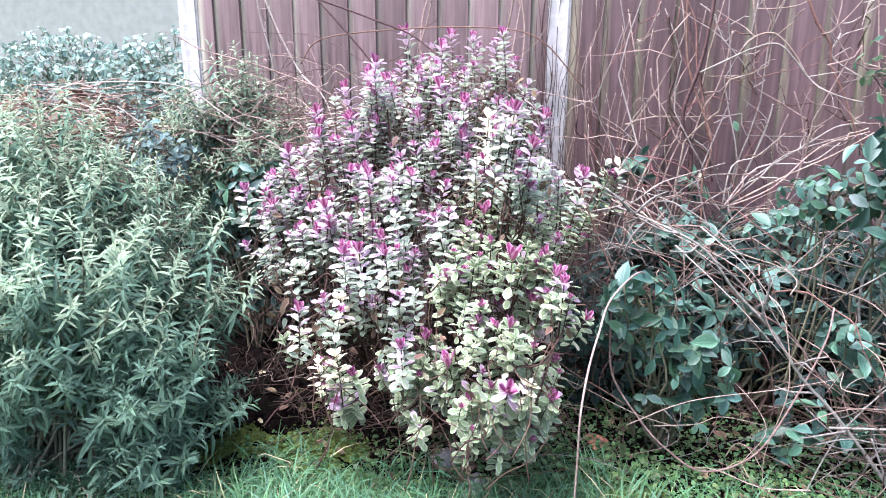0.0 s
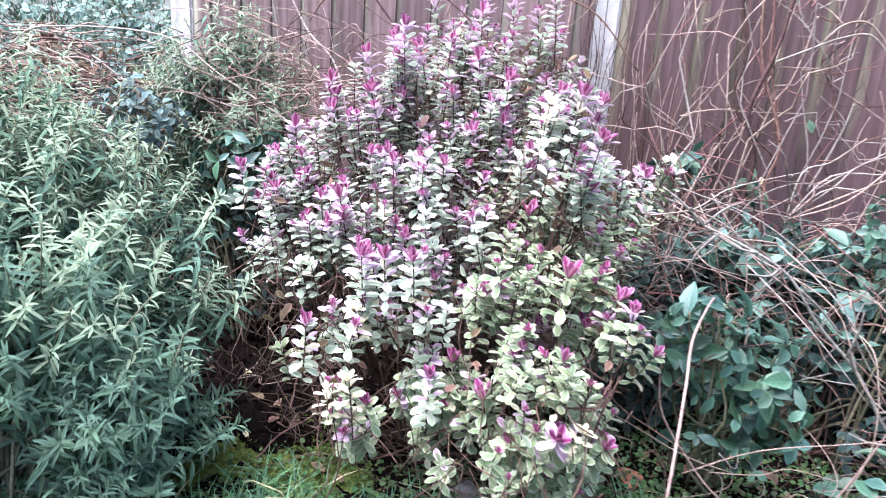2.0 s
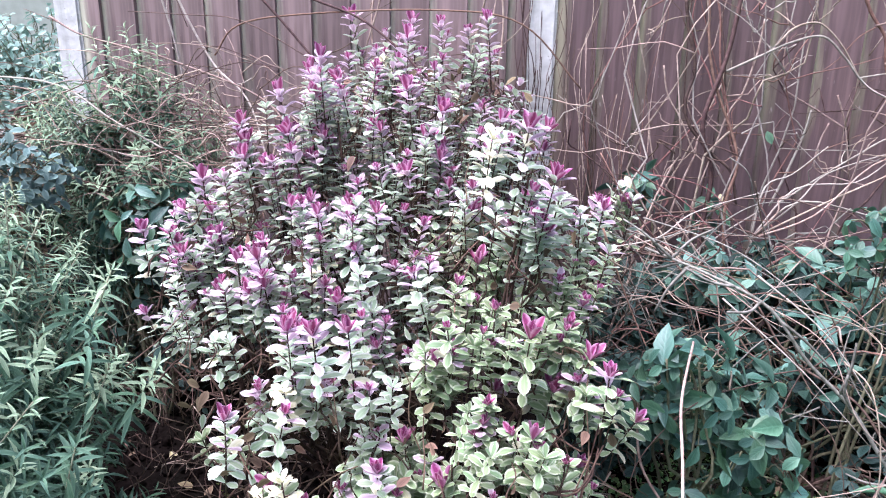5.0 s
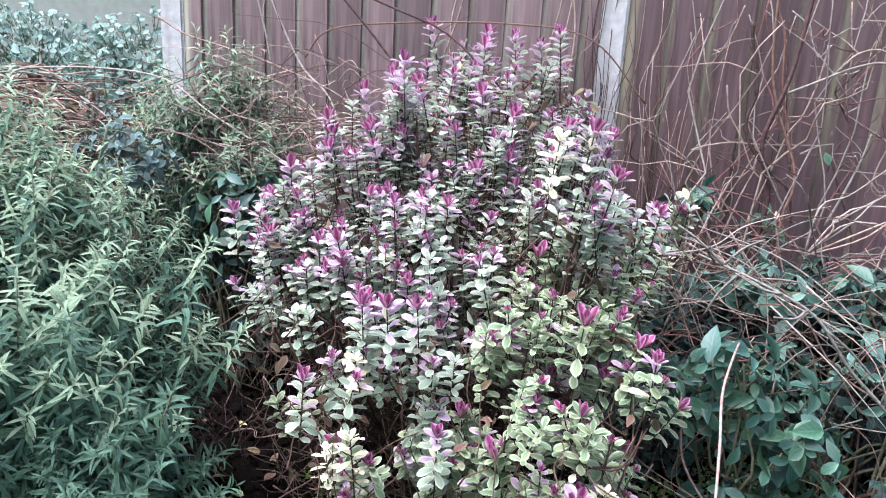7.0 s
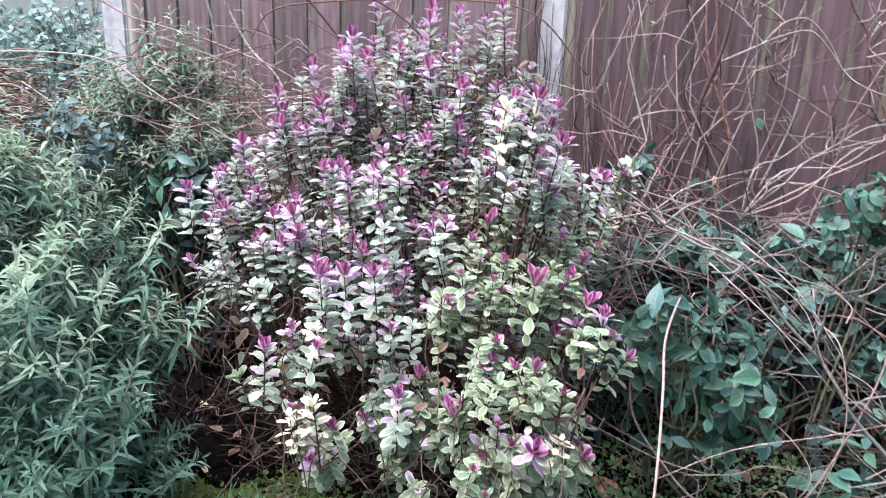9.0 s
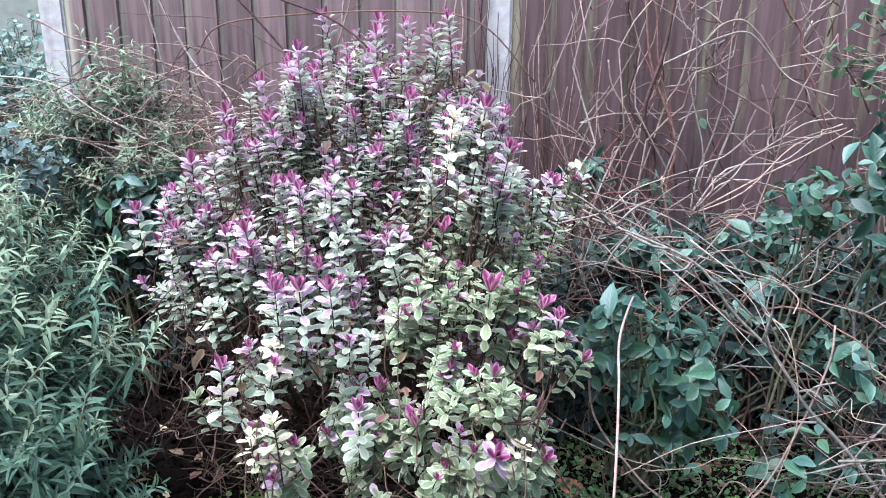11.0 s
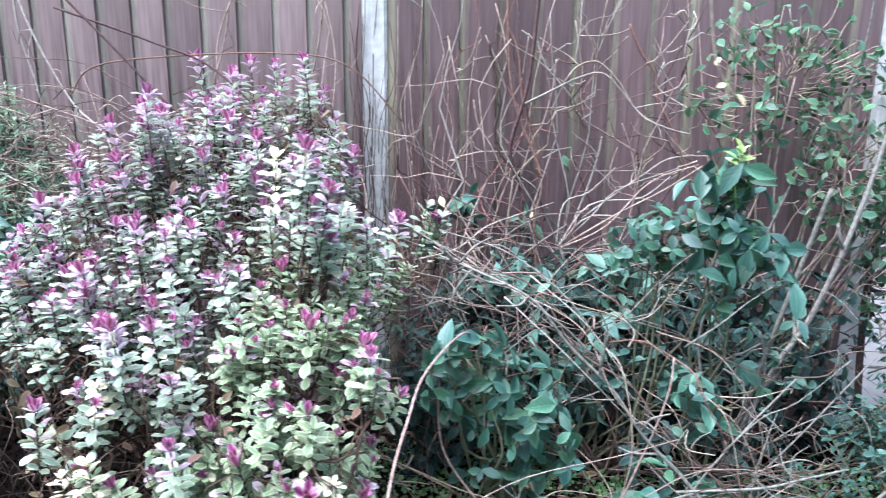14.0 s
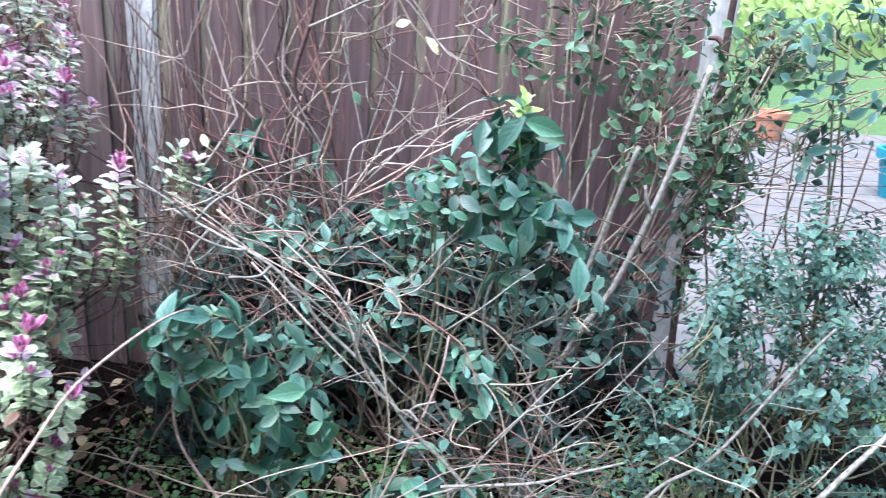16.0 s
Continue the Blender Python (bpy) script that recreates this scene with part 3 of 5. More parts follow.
for p, d, out in tops:
    way = Vector((0.35 * (p.x + 0.38), 0.32 * (p.y + 0.8), 1.0)) + Vector((rng.gauss(0, 0.14), rng.gauss(0, 0.12), 0))
    if p.z < 0.55:
        way += Vector((0.25 * (p.x + 0.2), -0.22, -0.1))
    way.normalize()
    # greener shoots low and right; their darker colour also tones down the front's light
    green = p.x + 0.12 * noise.noise(p * 3) > -0.24 and p.z < 1.02 or p.z < 0.60
    if out:
        n = rng.choice((0, 2, 4, 7, 9, 14))
    elif d > 0.14 or rng.random() < (0.5 if green else 0.3 if p.y < -0.8 else 0.45):
        n = rng.choice(PLAIN)
    else:
        n = rng.randrange(21)
    if (p - Vector((-0.50, -1.44, 0.68))).length < 0.15 and p.z > 0.54 and rng.random() < 0.7 or rng.random() < 0.015:
        n = rng.choice(PALE)
    scale = rng.uniform(0.95, 1.1) if out else rng.uniform(0.72, 1.05)
    m = aim(p - way * (PLANS[n][0] * scale + 0.03), way, rng.uniform(0, 6.28), scale)
    foot = np.array(m.translation - way * 0.03)
    near = mains_at[np.argmin(((mains_at - foot - np.array((0, 0, -0.07))) ** 2).sum(1))]
    mid_pt = (near + foot) / 2 + np.array((rng.gauss(0, 0.015), rng.gauss(0, 0.015), -0.02))
    tube(twigs, smooth_path([near, mid_pt, foot], 3), 0.0032, 0.0022, 4, 1 if rng.random() < 0.4 else 0)
    stem, body, young = (GREEN_SPRIGS if green else SPRIGS)[n]
    if n_sprigs < 290:
        ob = attach("sprig", stem, hebe, m)
        n_sprigs += 1
        if out and n_single < 16:
            n_single += 1
            for lm, kind, ln in PLANS[n][1]:
                attach("leaf", LEAF_DATA[ln * 4 + (3 if green and kind != 1 else kind)], ob, m @ lm)
        else:
            attach("leaves", body, ob, m)
        if young:
            attach("young_tip", young, ob, m, "magenta young leaves")
    else:
        tube(twigs, [foot, m.translation + way * PLANS[n][0] * scale], 0.0022, 0.0016, 4)
        for lm, kind, ln in PLANS[n][1]:
            v, f, u = LEAF[ln]
            spare.add(turned(v, m @ lm), f, u, 3 if green and kind != 1 else kind)
        for lm, tn in PLANS[n][2]:
            v, f, u = YOUNG[tn]
            spare.add(turned(v, m @ lm), f, u, 4)
tagged(attach("outer_leaves", spare.mesh("outer_leaves", HEBE_MATS), hebe), kind="stuff")
# withered leaves and dry twigs inside the crown
inner = Geo()
for i in range(300):
    p, d = hebe_point(rng, 0.6)
    p.z -= 0.12
    v, f, u = LEAF[i % 3]
    inner.add(turned(v, aim(p, (rng.gauss(0, 1), rng.gauss(0, 1), 0.3), rng.uniform(0, 6.28), 0.9)), f, u, 1 if rng.random() < 0.7 else 0)
tagged(attach("inner_leaves", inner.mesh("inner_leaves", [hebe_leaf_mat, dead_leaf_mat]), hebe), kind="stuff")
for i in range(620):
    p, d = hebe_point(rng, 0.6)
    p.z -= 0.10
    q = p + Vector((rng.gauss(0, 0.08), rng.gauss(0, 0.07), -abs(rng.gauss(0.12, 0.08))))
    tube(twigs, wander(p, q, rng, 0.012, 0, 3, 3), 0.0014, 0.0024, 4, 1 if i % 3 else 0)
tagged(attach("twig_mass", twigs.mesh("twig_mass", [hebe_wood_mat, rust_twig_mat]), hebe), kind="stuff")

# ---- grey-green shrubs ----
LANCE = [blade(0.057, 0.0118, 0.46, 0.30, 0.75, 6, 0.9), blade(0.050, 0.0105, 0.46, 0.25, 0.95, 6, 0.9), blade(0.062, 0.0125, 0.48, 0.35, 0.55, 6, 0.95)]


def lance_sprig(seed, dim=False):
    r = random.Random(seed)
    g, z = Geo(), 0.0
    whorls = 9 + seed % 4
    az = r.uniform(0, 6)
    for i in range(whorls):
        s = i / (whorls - 1)
        z += r.uniform(0.014, 0.022)
        az += math.pi / 2 + r.uniform(-0.3, 0.3)
        for k in range(2 if s < 0.8 else 3):
            v, f, u = LANCE[r.randrange(3)]
            rise = 0.20 + 1.0 * s * s + r.uniform(-0.3, 0.3)
            size = (1.05 - 0.55 * s * s) * r.uniform(0.8, 1.1)
            g.add(turned(v, leaf_pose((0, 0, z), az + k * 6.283 / (2 if s < 0.8 else 3) + r.uniform(-.2, .2), rise, size, r.uniform(-.3, .3))), f, u, 1 if s > 0.45 + 0.35 * (r.random() - 0.5) and not dim else 0)
    st = Geo()
    tube(st, [(0, 0, -0.25), (0.005, 0, -0.1), (0, 0, z)], 0.0035, 0.0018, 4)
    return z, st.mesh("stem", bark_grey), g.mesh("leaves", [grey_leaf_mat, grey_young_lit_mat])


bark_grey = bark_material("grey_green_stem", (0.14, 0.13, 0.09), (0.30, 0.31, 0.22))
# the last four shoots lack pale tips, for the shrub's painted low shade
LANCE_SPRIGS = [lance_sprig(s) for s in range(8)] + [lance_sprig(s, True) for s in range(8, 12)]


def sprig_shrub(name, base, crowns, sprigs, leaf_mats, wood, r, label, floor=0.05, tilt=0.75, thick=0.006, bare=0.3):
    """A shrub of many leafy shoots. crowns: middle, radii, number of shoots."""
    ob = thing(name, base, label, "shrub")
    made, joined, branches = 0, Geo(), 0
    for mid, radii, count in crowns:
        for p, d, k in crown_points(mid, radii, count, r, 0.45, floor):
            if (p.z < mid[2] - 0.05 and r.random() < 0.12) or (noise.noise(p * 4.5) < -0.26 and r.random() < 0.8):
                continue
            way = Vector((d.x * tilt, d.y * tilt - 0.1, 0.75 + 0.4 * d.z)) + Vector((r.gauss(0, 0.2), r.gauss(0, 0.2), 0))
            way.normalize()
            low = (p.z - mid[2]) / radii[2]
            # lower shoots stand further apart; the grey shrub's also darken to paint shade
            if p.z < 0.42 and (r.random() < 0.25 or noise.noise(p * 5.5) < 0.02) or p.z < 0.18 and r.random() < 0.5:
                continue
            n = len(sprigs)
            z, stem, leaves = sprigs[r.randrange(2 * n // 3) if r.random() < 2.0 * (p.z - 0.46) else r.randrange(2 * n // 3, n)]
            s = r.uniform(0.8, 1.15)
            m = aim(p - way * z * s, way, r.uniform(0, 6.28), s)
            if made < 290:
                part_ob = attach("shoot", stem, ob, m)
                attach("leaves", leaves, part_ob, m)
                made += 1
            else:
                vs = np.empty(len(leaves.vertices) * 3)
                leaves.vertices.foreach_get("co", vs)
                uv = np.empty(len(leaves.loops) * 2)
                leaves.uv_layers[0].data.foreach_get("uv", uv)
                base_n = joined.count
                joined.v.append(turned(vs.reshape(-1, 3), m))
                joined.count += len(leaves.vertices)
                joined.f += [[base_n + i for i in f.vertices] for f in leaves.polygons]
                joined.uv += uv.reshape(-1, 2).tolist()
                joined.m += [f.material_index for f in leaves.polygons]
            if r.random() < bare:
                g = Geo()
                foot = p - way * (z * s + 0.12)
                tube(g, wander(Vector(base) + Vector((r.gauss(0, .08), r.gauss(0, .08), 0)), foot, r, 0.03, 0, 3, 3), thick, 0.003, 5)
                attach("branch", g.mesh("branch", wood), ob)
    if joined.count:
        tagged(attach("inner_leaves", joined.mesh("inner_leaves", leaf_mats), ob), kind="stuff")
    return ob


rng = random.Random(21)
sprig_shrub("grey_leaved_shrub", (-1.62, -1.5, 0.02), [((-1.74, -1.45, 0.60), (0.86, 0.56, 0.74), 1750), ((-1.72, -1.42, 0.50), (0.60, 0.36, 0.52), 420), ((-1.14, -1.48, 0.34), (0.32, 0.34, 0.34), 260), ((-1.25, -1.75, 0.2), (0.3, 0.2, 0.2), 70)], LANCE_SPRIGS, [grey_leaf_mat, grey_young_lit_mat], bark_grey, rng,
            "dense grey-green shrub with narrow lance-shaped leaves beside the lawn")
sprig_shrub("grey_leaved_shrub", (-1.6, -0.25, 0.03), [((-1.50, -0.38, 0.95), (0.42, 0.22, 0.48), 360)], LANCE_SPRIGS, [grey_leaf_mat, grey_young_lit_mat], bark_grey, rng,
            "thin grey-green shrub growing against the concrete post")

# ---- broad-leaved evergreens ----
BROAD = [blade(0.104, 0.051, 0.42, 0.25, 0.26, 6, 1.3), blade(0.085, 0.041, 0.45, 0.3, 0.38, 6, 1.25), blade(0.118, 0.057, 0.40, 0.38, 0.18, 6, 1.35)]
OVAL = [blade(0.060, 0.036, 0.45, 0.15, 0.2, 4, 0.9), blade(0.052, 0.030, 0.5, 0.2, 0.1, 4, 0.9), blade(0.068, 0.040, 0.45, 0.1, 0.3, 4, 1.0)]
SMALL = [blade(0.036, 0.019, 0.5, 0.2, 0.15, 4, 0.75), blade(0.032, 0.017, 0.5, 0.25, 0.25, 4, 0.75)]


def leafy_plant(name, base, clusters, leaf_set, leaf_mat, wood, r, label, category, rosettes=True, stems=5, single=True, size=1.0, droop=0.0):
    """A plant whose leaves hang in whorls at the ends of branches. clusters: centre, radii, whorls."""
    ob = thing(name, base, label, category)
    twig_geo, rest, count = Geo(), Geo(), 0
    data = []
    for v, f, u in leaf_set:
        g = Geo()
        g.add(v, f, u)
        data.append(g.mesh("leaf", leaf_mat))
    for mid, radii, whorls in clusters:
        hub = Vector(mid)
        for i in range(stems):
            s0 = Vector(base) + Vector((r.gauss(0, 0.03), r.gauss(0, 0.03), 0))
            wood_geo = Geo()
            tube(wood_geo, wander(s0, hub + Vector((r.gauss(0, radii[0] * .4), r.gauss(0, radii[1] * .4), r.gauss(0, radii[2] * .3))), r, 0.03, 0.03, 4, 3), 0.006, 0.003, 5)
            attach("stem", wood_geo.mesh("stem", wood), ob)
        for p, d, k in crown_points(mid, radii, whorls, r, 0.35, 0.03):
            way = (Vector((d.x * 0.8, d.y * 0.8 - 0.25, 0.55 + 0.4 * d.z)) + Vector((r.gauss(0, .25), r.gauss(0, .25), 0))).normalized()
            back = (hub - p).normalized() * min(0.05, (hub - p).length * 0.6) - way * 0.05
            tube(twig_geo, wander(p + back, p, r, 0.012, 0, 2, 3), 0.0026, 0.0016, 4)
            az, per = r.uniform(0, 6.28), r.choice((3, 4, 5)) if rosettes else 2
            for k2 in range(per):
                n = r.randrange(len(leaf_set))
                rise = r.uniform(-0.55, 0.6) - droop * r.uniform(0.2, 1.1)
                m = aim(p, way) @ leaf_pose((0, 0, -0.012 * (k2 // 2)), az + k2 * (6.283 / per if rosettes else 3.14159) + r.uniform(-.3, .3), rise, size * r.uniform(0.6, 1.1), r.uniform(-.6, .6))
                if single and count < 290:
                    attach("leaf", data[n], ob, m)
                    count += 1
                else:
                    v, f, u = leaf_set[n]
                    rest.add(turned(v, m), f, u)
    tagged(attach("twig_mass", twig_geo.mesh("twig_mass", wood), ob), kind="stuff")
    if rest.count:
        tagged(attach("foliage", rest.mesh("foliage", leaf_mat), ob), kind="stuff")
    return ob


rng = random.Random(31)
green_stem = bark_material("green_brown_stem", (0.10, 0.10, 0.06), (0.22, 0.20, 0.13))
MIXED = BROAD + OVAL + OVAL
leafy_plant("viburnum_bush", (0.50, -0.82, 0.02), [((0.42, -0.93, 0.56), (0.17, 0.13, 0.17), 31), ((0.60, -0.92, 0.46), (0.17, 0.13, 0.21), 36), ((0.40, -1.02, 0.72), (0.14, 0.06, 0.04), 9), ((0.54, -0.9, 0.27), (0.18, 0.10, 0.08), 6)], MIXED, glossy_leaf_mat, green_stem, rng,
            "low evergreen bush with broad glossy green leaves", "bush", size=0.98, droop=0.25)
tall_bush = leafy_plant("viburnum_bush", (1.2, -0.6, 0.02), [((1.15, -0.80, 1.12), (0.14, 0.13, 0.18), 27), ((1.22, -0.80, 0.94), (0.16, 0.12, 0.16), 26), 
                                                              ((1.14, -0.80, 0.52), (0.19, 0.12, 0.16), 11), ((1.02, -0.88, 0.2), (0.26, 0.10, 0.12), 11)], BROAD + OVAL, glossy_leaf_mat, green_stem, rng,
            "taller evergreen bush with drooping pointed green leaves", "bush", stems=2, size=0.95, droop=0.6)
leafy_plant("viburnum_bush", (1.0, -0.55, 0.02), [((1.00, -0.66, 0.98), (0.2, 0.12, 0.12), 48)], OVAL, glossy_leaf_mat, green_stem, rng,
            "slim evergreen bush with crowded small oval leaves", "bush", size=0.78, droop=0.5)
g = Geo()
for k in range(9):
    v, f, u = OVAL[k % 3]
    g.add(turned(v, aim((1.15, -0.84, 1.23), (0.1, -0.25, 1))
                        @ leaf_pose((0, 0, 0.006 * k), 2.4 * k, 0.25 + 0.1 * k, 0.95 - 0.05 * k)), f, u)
tube(g, [(1.17, -0.80, 1.10), (1.15, -0.83, 1.18), (1.155, -0.85, 1.29)], 0.003, 0.0015, 5)
attach("young_shoot", g.mesh("young_shoot", hedge_mat), tall_bush, None, "fresh yellow-green young leaves")
leafy_plant("viburnum_bush", (-1.35, -0.5, 0.02), [((-1.36, -0.52, 0.84), (0.22, 0.15, 0.2), 34)], BROAD, glossy_leaf_mat, green_stem, rng,
            "small evergreen bush with oval leaves behind the shrubs", "bush", size=0.75)
leafy_plant("slate_leaved_bush", (-1.72, -0.62, 0.02), [((-1.70, -0.66, 1.00), (0.19, 0.12, 0.14), 95)], OVAL, slate_leaf_mat, green_stem, rng,
            "small bush with dull slate-blue oval leaves behind the shrub", "bush", size=0.7)
leafy_plant("viburnum_seedling", (0.40, -0.12, 0.03), [((0.34, -0.14, 0.95), (0.10, 0.06, 0.13), 10), ((0.55, -0.16, 0.90), (0.06, 0.05, 0.08), 4), ((0.2, -0.16, 0.86), (0.06, 0.05, 0.07), 4)], BROAD, glossy_leaf_mat, green_stem, rng,
            "slender seedling with a few oval leaves against the fence", "bush", stems=2, size=0.75)
leafy_plant("undergrowth_bush", (0.9, -0.45, 0.02), [((0.75, -0.35, 0.45), (0.6, 0.2, 0.40), 260), ((1.45, -0.32, 0.40), (0.42, 0.20, 0.46), 260), ((1.2, -0.70, 0.2), (0.35, 0.15, 0.2), 36), ((0.85, -0.25, 0.7), (0.5, 0.12, 0.14), 60), ((0.5, -0.22, 0.36), (0.5, 0.14, 0.40), 420), ((0.26, -0.5, 0.3), (0.2, 0.22, 0.3), 160), ((1.1, -0.2, 0.4), (0.5, 0.14, 0.42), 420)], OVAL, shade_leaf_mat, brown_twig_mat, rng,
            "dark blue-green undergrowth leaves with deep shade in their colour", "bush", stems=3, size=0.95, droop=0.4)
leafy_plant("viburnum_bush", (0.8, -0.4, 0.02), [((0.62, -0.42, 0.76), (0.32, 0.12, 0.12), 40), ((0.95, -0.45, 0.74), (0.25, 0.12, 0.14), 30), ((0.9, -0.55, 0.5), (0.35, 0.14, 0.2), 40), ((1.3, -0.6, 0.55), (0.25, 0.15, 0.25), 26)], MIXED, teal_leaf_mat, green_stem, rng,
            "straggling blue-green evergreen bush among bare stems", "bush", stems=3, size=0.8, droop=0.5)
leafy_plant("undergrowth_bush", (-1.4, -0.3, 0.02), [((-1.35, -0.4, 0.5), (0.45, 0.22, 0.45), 170), ((-2.25, -0.35, 0.6), (0.42, 0.25, 0.5), 200), ((-2.45, 0.3, 0.55), (0.6, 0.25, 0.55), 420)], OVAL, shade_leaf_mat, brown_twig_mat, rng,
            "dark foliage in front of the fence foot, shade in its colour", "bush", stems=8, size=0.9, droop=0.4)
leafy_plant("climbing_honeysuckle", (1.5, -0.15, 0.02), [((1.45, -0.24, 1.48), (0.36, 0.15, 0.26), 190), ((1.66, -0.3, 1.16), (0.22, 0.14, 0.28), 110), ((1.91, -0.20, 0.98), (0.15, 0.1, 0.44), 300), ((2.02, -0.2, 1.40), (0.2, 0.12, 0.14), 90)], OVAL, climber_leaf_mat, vine_mat, rng,
            "fresh green climbing plant with small oval leaves on the fence end", "climber", rosettes=False, stems=6, size=0.78, droop=0.5)


def small_sprig(seed):
    r = random.Random(seed + 70)
    g, z, az = Geo(), 0.0, 0.0
    for i in range(9 + seed % 4):
        z += r.uniform(0.012, 0.020)
        az += 1.4
        for k in range(2):
            v, f, u = SMALL[r.randrange(2)]
            g.add(turned(v, leaf_pose((0, 0, z), az + k * 3.14 + r.uniform(-.4, .4), r.uniform(-0.2, 0.7), r.uniform(0.55, 1.0), r.uniform(-.3, .3))), f, u)
    st = Geo()
    tube(st, [(0, 0, -0.16), (0.004, 0, -0.06), (0, 0, z)], 0.003, 0.0015, 4)
    return z, st.mesh("shoot", green_stem), g.mesh("leaves", blue_leaf_mat)


SMALL_SPRIGS = [small_sprig(s) for s in range(6)]
sprig_shrub("small_leaved_shrub", (1.98, -0.75, 0.02), [((1.80, -0.78, 0.62), (0.12, 0.14, 0.42), 60), ((2.12, -0.75, 0.46), (0.36, 0.25, 0.34), 150), ((1.62, -0.85, 0.42), (0.12, 0.12, 0.2), 40), ((1.74, -0.92, 0.22), (0.45, 0.25, 0.27), 140), ((2.55, -0.85, 0.3), (0.42, 0.35, 0.36), 150), ((2.12, -0.62, 0.80), (0.24, 0.2, 0.26), 110), ((1.92, -0.5, 0.56), (0.17, 0.14, 0.34), 80), ((2.5, -0.7, 0.72), (0.3, 0.2, 0.26), 80)],
            SMALL_SPRIGS, blue_leaf_mat, green_stem, rng, "upright shrub with crowded small blue-green leaves", tilt=0.95, thick=0.004, bare=0.05)
leafy_plant("overhanging_bush", (2.4, -0.3, 0.02), [((2.28, -0.42, 1.40), (0.42, 0.18, 0.22), 110), ((2.1, -0.35, 1.12), (0.2, 0.12, 0.12), 26)], OVAL, blue_leaf_mat, green_stem, rng,
            "thin-stemmed bush with dull blue-green oval leaves over the paving edge", "bush", rosettes=False, stems=2, size=0.9, droop=0.5)
leafy_plant("trailing_ivy", (-2.75, 0.55, 0.02), [((-2.5, 0.55, 1.08), (0.5, 0.3, 0.46), 700), ((-3.4, 0.75, 1.08), (0.75, 0.4, 0.48), 1000), ((-4.6, 0.9, 1.0), (0.9, 0.4, 0.5), 700), ((-2.06, -0.3, 1.1), (0.1, 0.1, 0.2), 18)], OVAL, ivy_far_mat, green_stem, rng,
            "pale blue-green trailing foliage beyond the post", "ivy", stems=8, size=0.75, droop=0.4)

# ---- dead brushwood heap beyond the post ----
rng = random.Random(41)
heap = thing("brushwood_heap", (-2.5, -0.3, 0.0), "heap of dead brown twigs and fallen leaves", "brush pile", kind="stuff")
g = Geo()
def heap_point(r):
    a, rr = r.uniform(0, 6.28), r.random() ** 0.5
    top = 1.24 * (1 - 0.30 * rr * rr) + 0.05 * math.sin(5 * a)
    return Vector((-2.5 + 0.78 * rr * math.cos(a), -0.32 + 0.36 * rr * math.sin(a), top * (1 - 0.75 * r.random() ** 2.2)))


for i in range(900):
    p = heap_point(rng)
    w, l = rng.gauss(0, 0.5), rng.uniform(0.1, 0.45)
    tube(g, wander(p, p + Vector((l * math.cos(w), l * math.sin(w), rng.uniform(-0.08, 0.06))), rng, 0.02, 0.01, 3, 3), rng.uniform(0.002, 0.005), 0.0015, 4, i % 2)
attach("dead_twigs", g.mesh("dead_twigs", [brown_twig_mat, vine_mat]), heap)
g = Geo()
for i in range(1100):
    v, f, u = OVAL[i % 3]
    g.add(turned(v, aim(heap_point(rng), (rng.gauss(0, .6), rng.gauss(-.2, .6), 1), rng.uniform(0, 6.28), rng.uniform(0.6, 1.2))), f, u)
attach("dead_leaves", g.mesh("dead_leaves", dead_leaf_mat), heap)

# ---- climbing stems on the fence ----
rng = random.Random(51)
vine = thing("bare_climber", (0.62, -0.15, 0.0), "tangle of bare tan climber stems clinging to the fence", "climber")


def stem_part(points, r0, r1, mat, name="stem", parent=None, sides=5):
    g = Geo()
    tube(g, points, r0, r1, sides)
    return attach(name, g.mesh(name, mat), parent or vine)


for i in range(26):
    x = rng.uniform(0.06, 1.35)
    if i % 3 == 0:
        x = rng.gauss(0.55, 0.12)
    y = rng.uniform(-0.28, -0.03)
    top = (x + rng.gauss(0.0, 0.22), y + rng.uniform(-0.02, 0.06), rng.uniform(1.45, 1.95))
    pts = wander((x, y - 0.05, rng.uniform(0.05, 0.7)), top, rng, 0.045, 0, 7, 4, 0.005)
    stem_part(pts, rng.uniform(0.0028, 0.0055), 0.002, rng.choice((vine_mat, vine_mat, pale_cane_mat, red_vine_mat, dark_vine_mat)))
    for k in range(rng.randrange(1, 4)):
        a = pts[rng.randrange(5, len(pts) - 2)]
        b = a + np.array((rng.gauss(0, 0.2), rng.gauss(-0.02, 0.04), rng.gauss(0.06, 0.12)))
        stem_part(wander(a, b, rng, 0.015, rng.uniform(-0.02, 0.03), 4, 4, 0.004), 0.0026, 0.0006, rng.choice((vine_mat, pale_cane_mat, red_vine_mat, brown_twig_mat)), "side_stem")
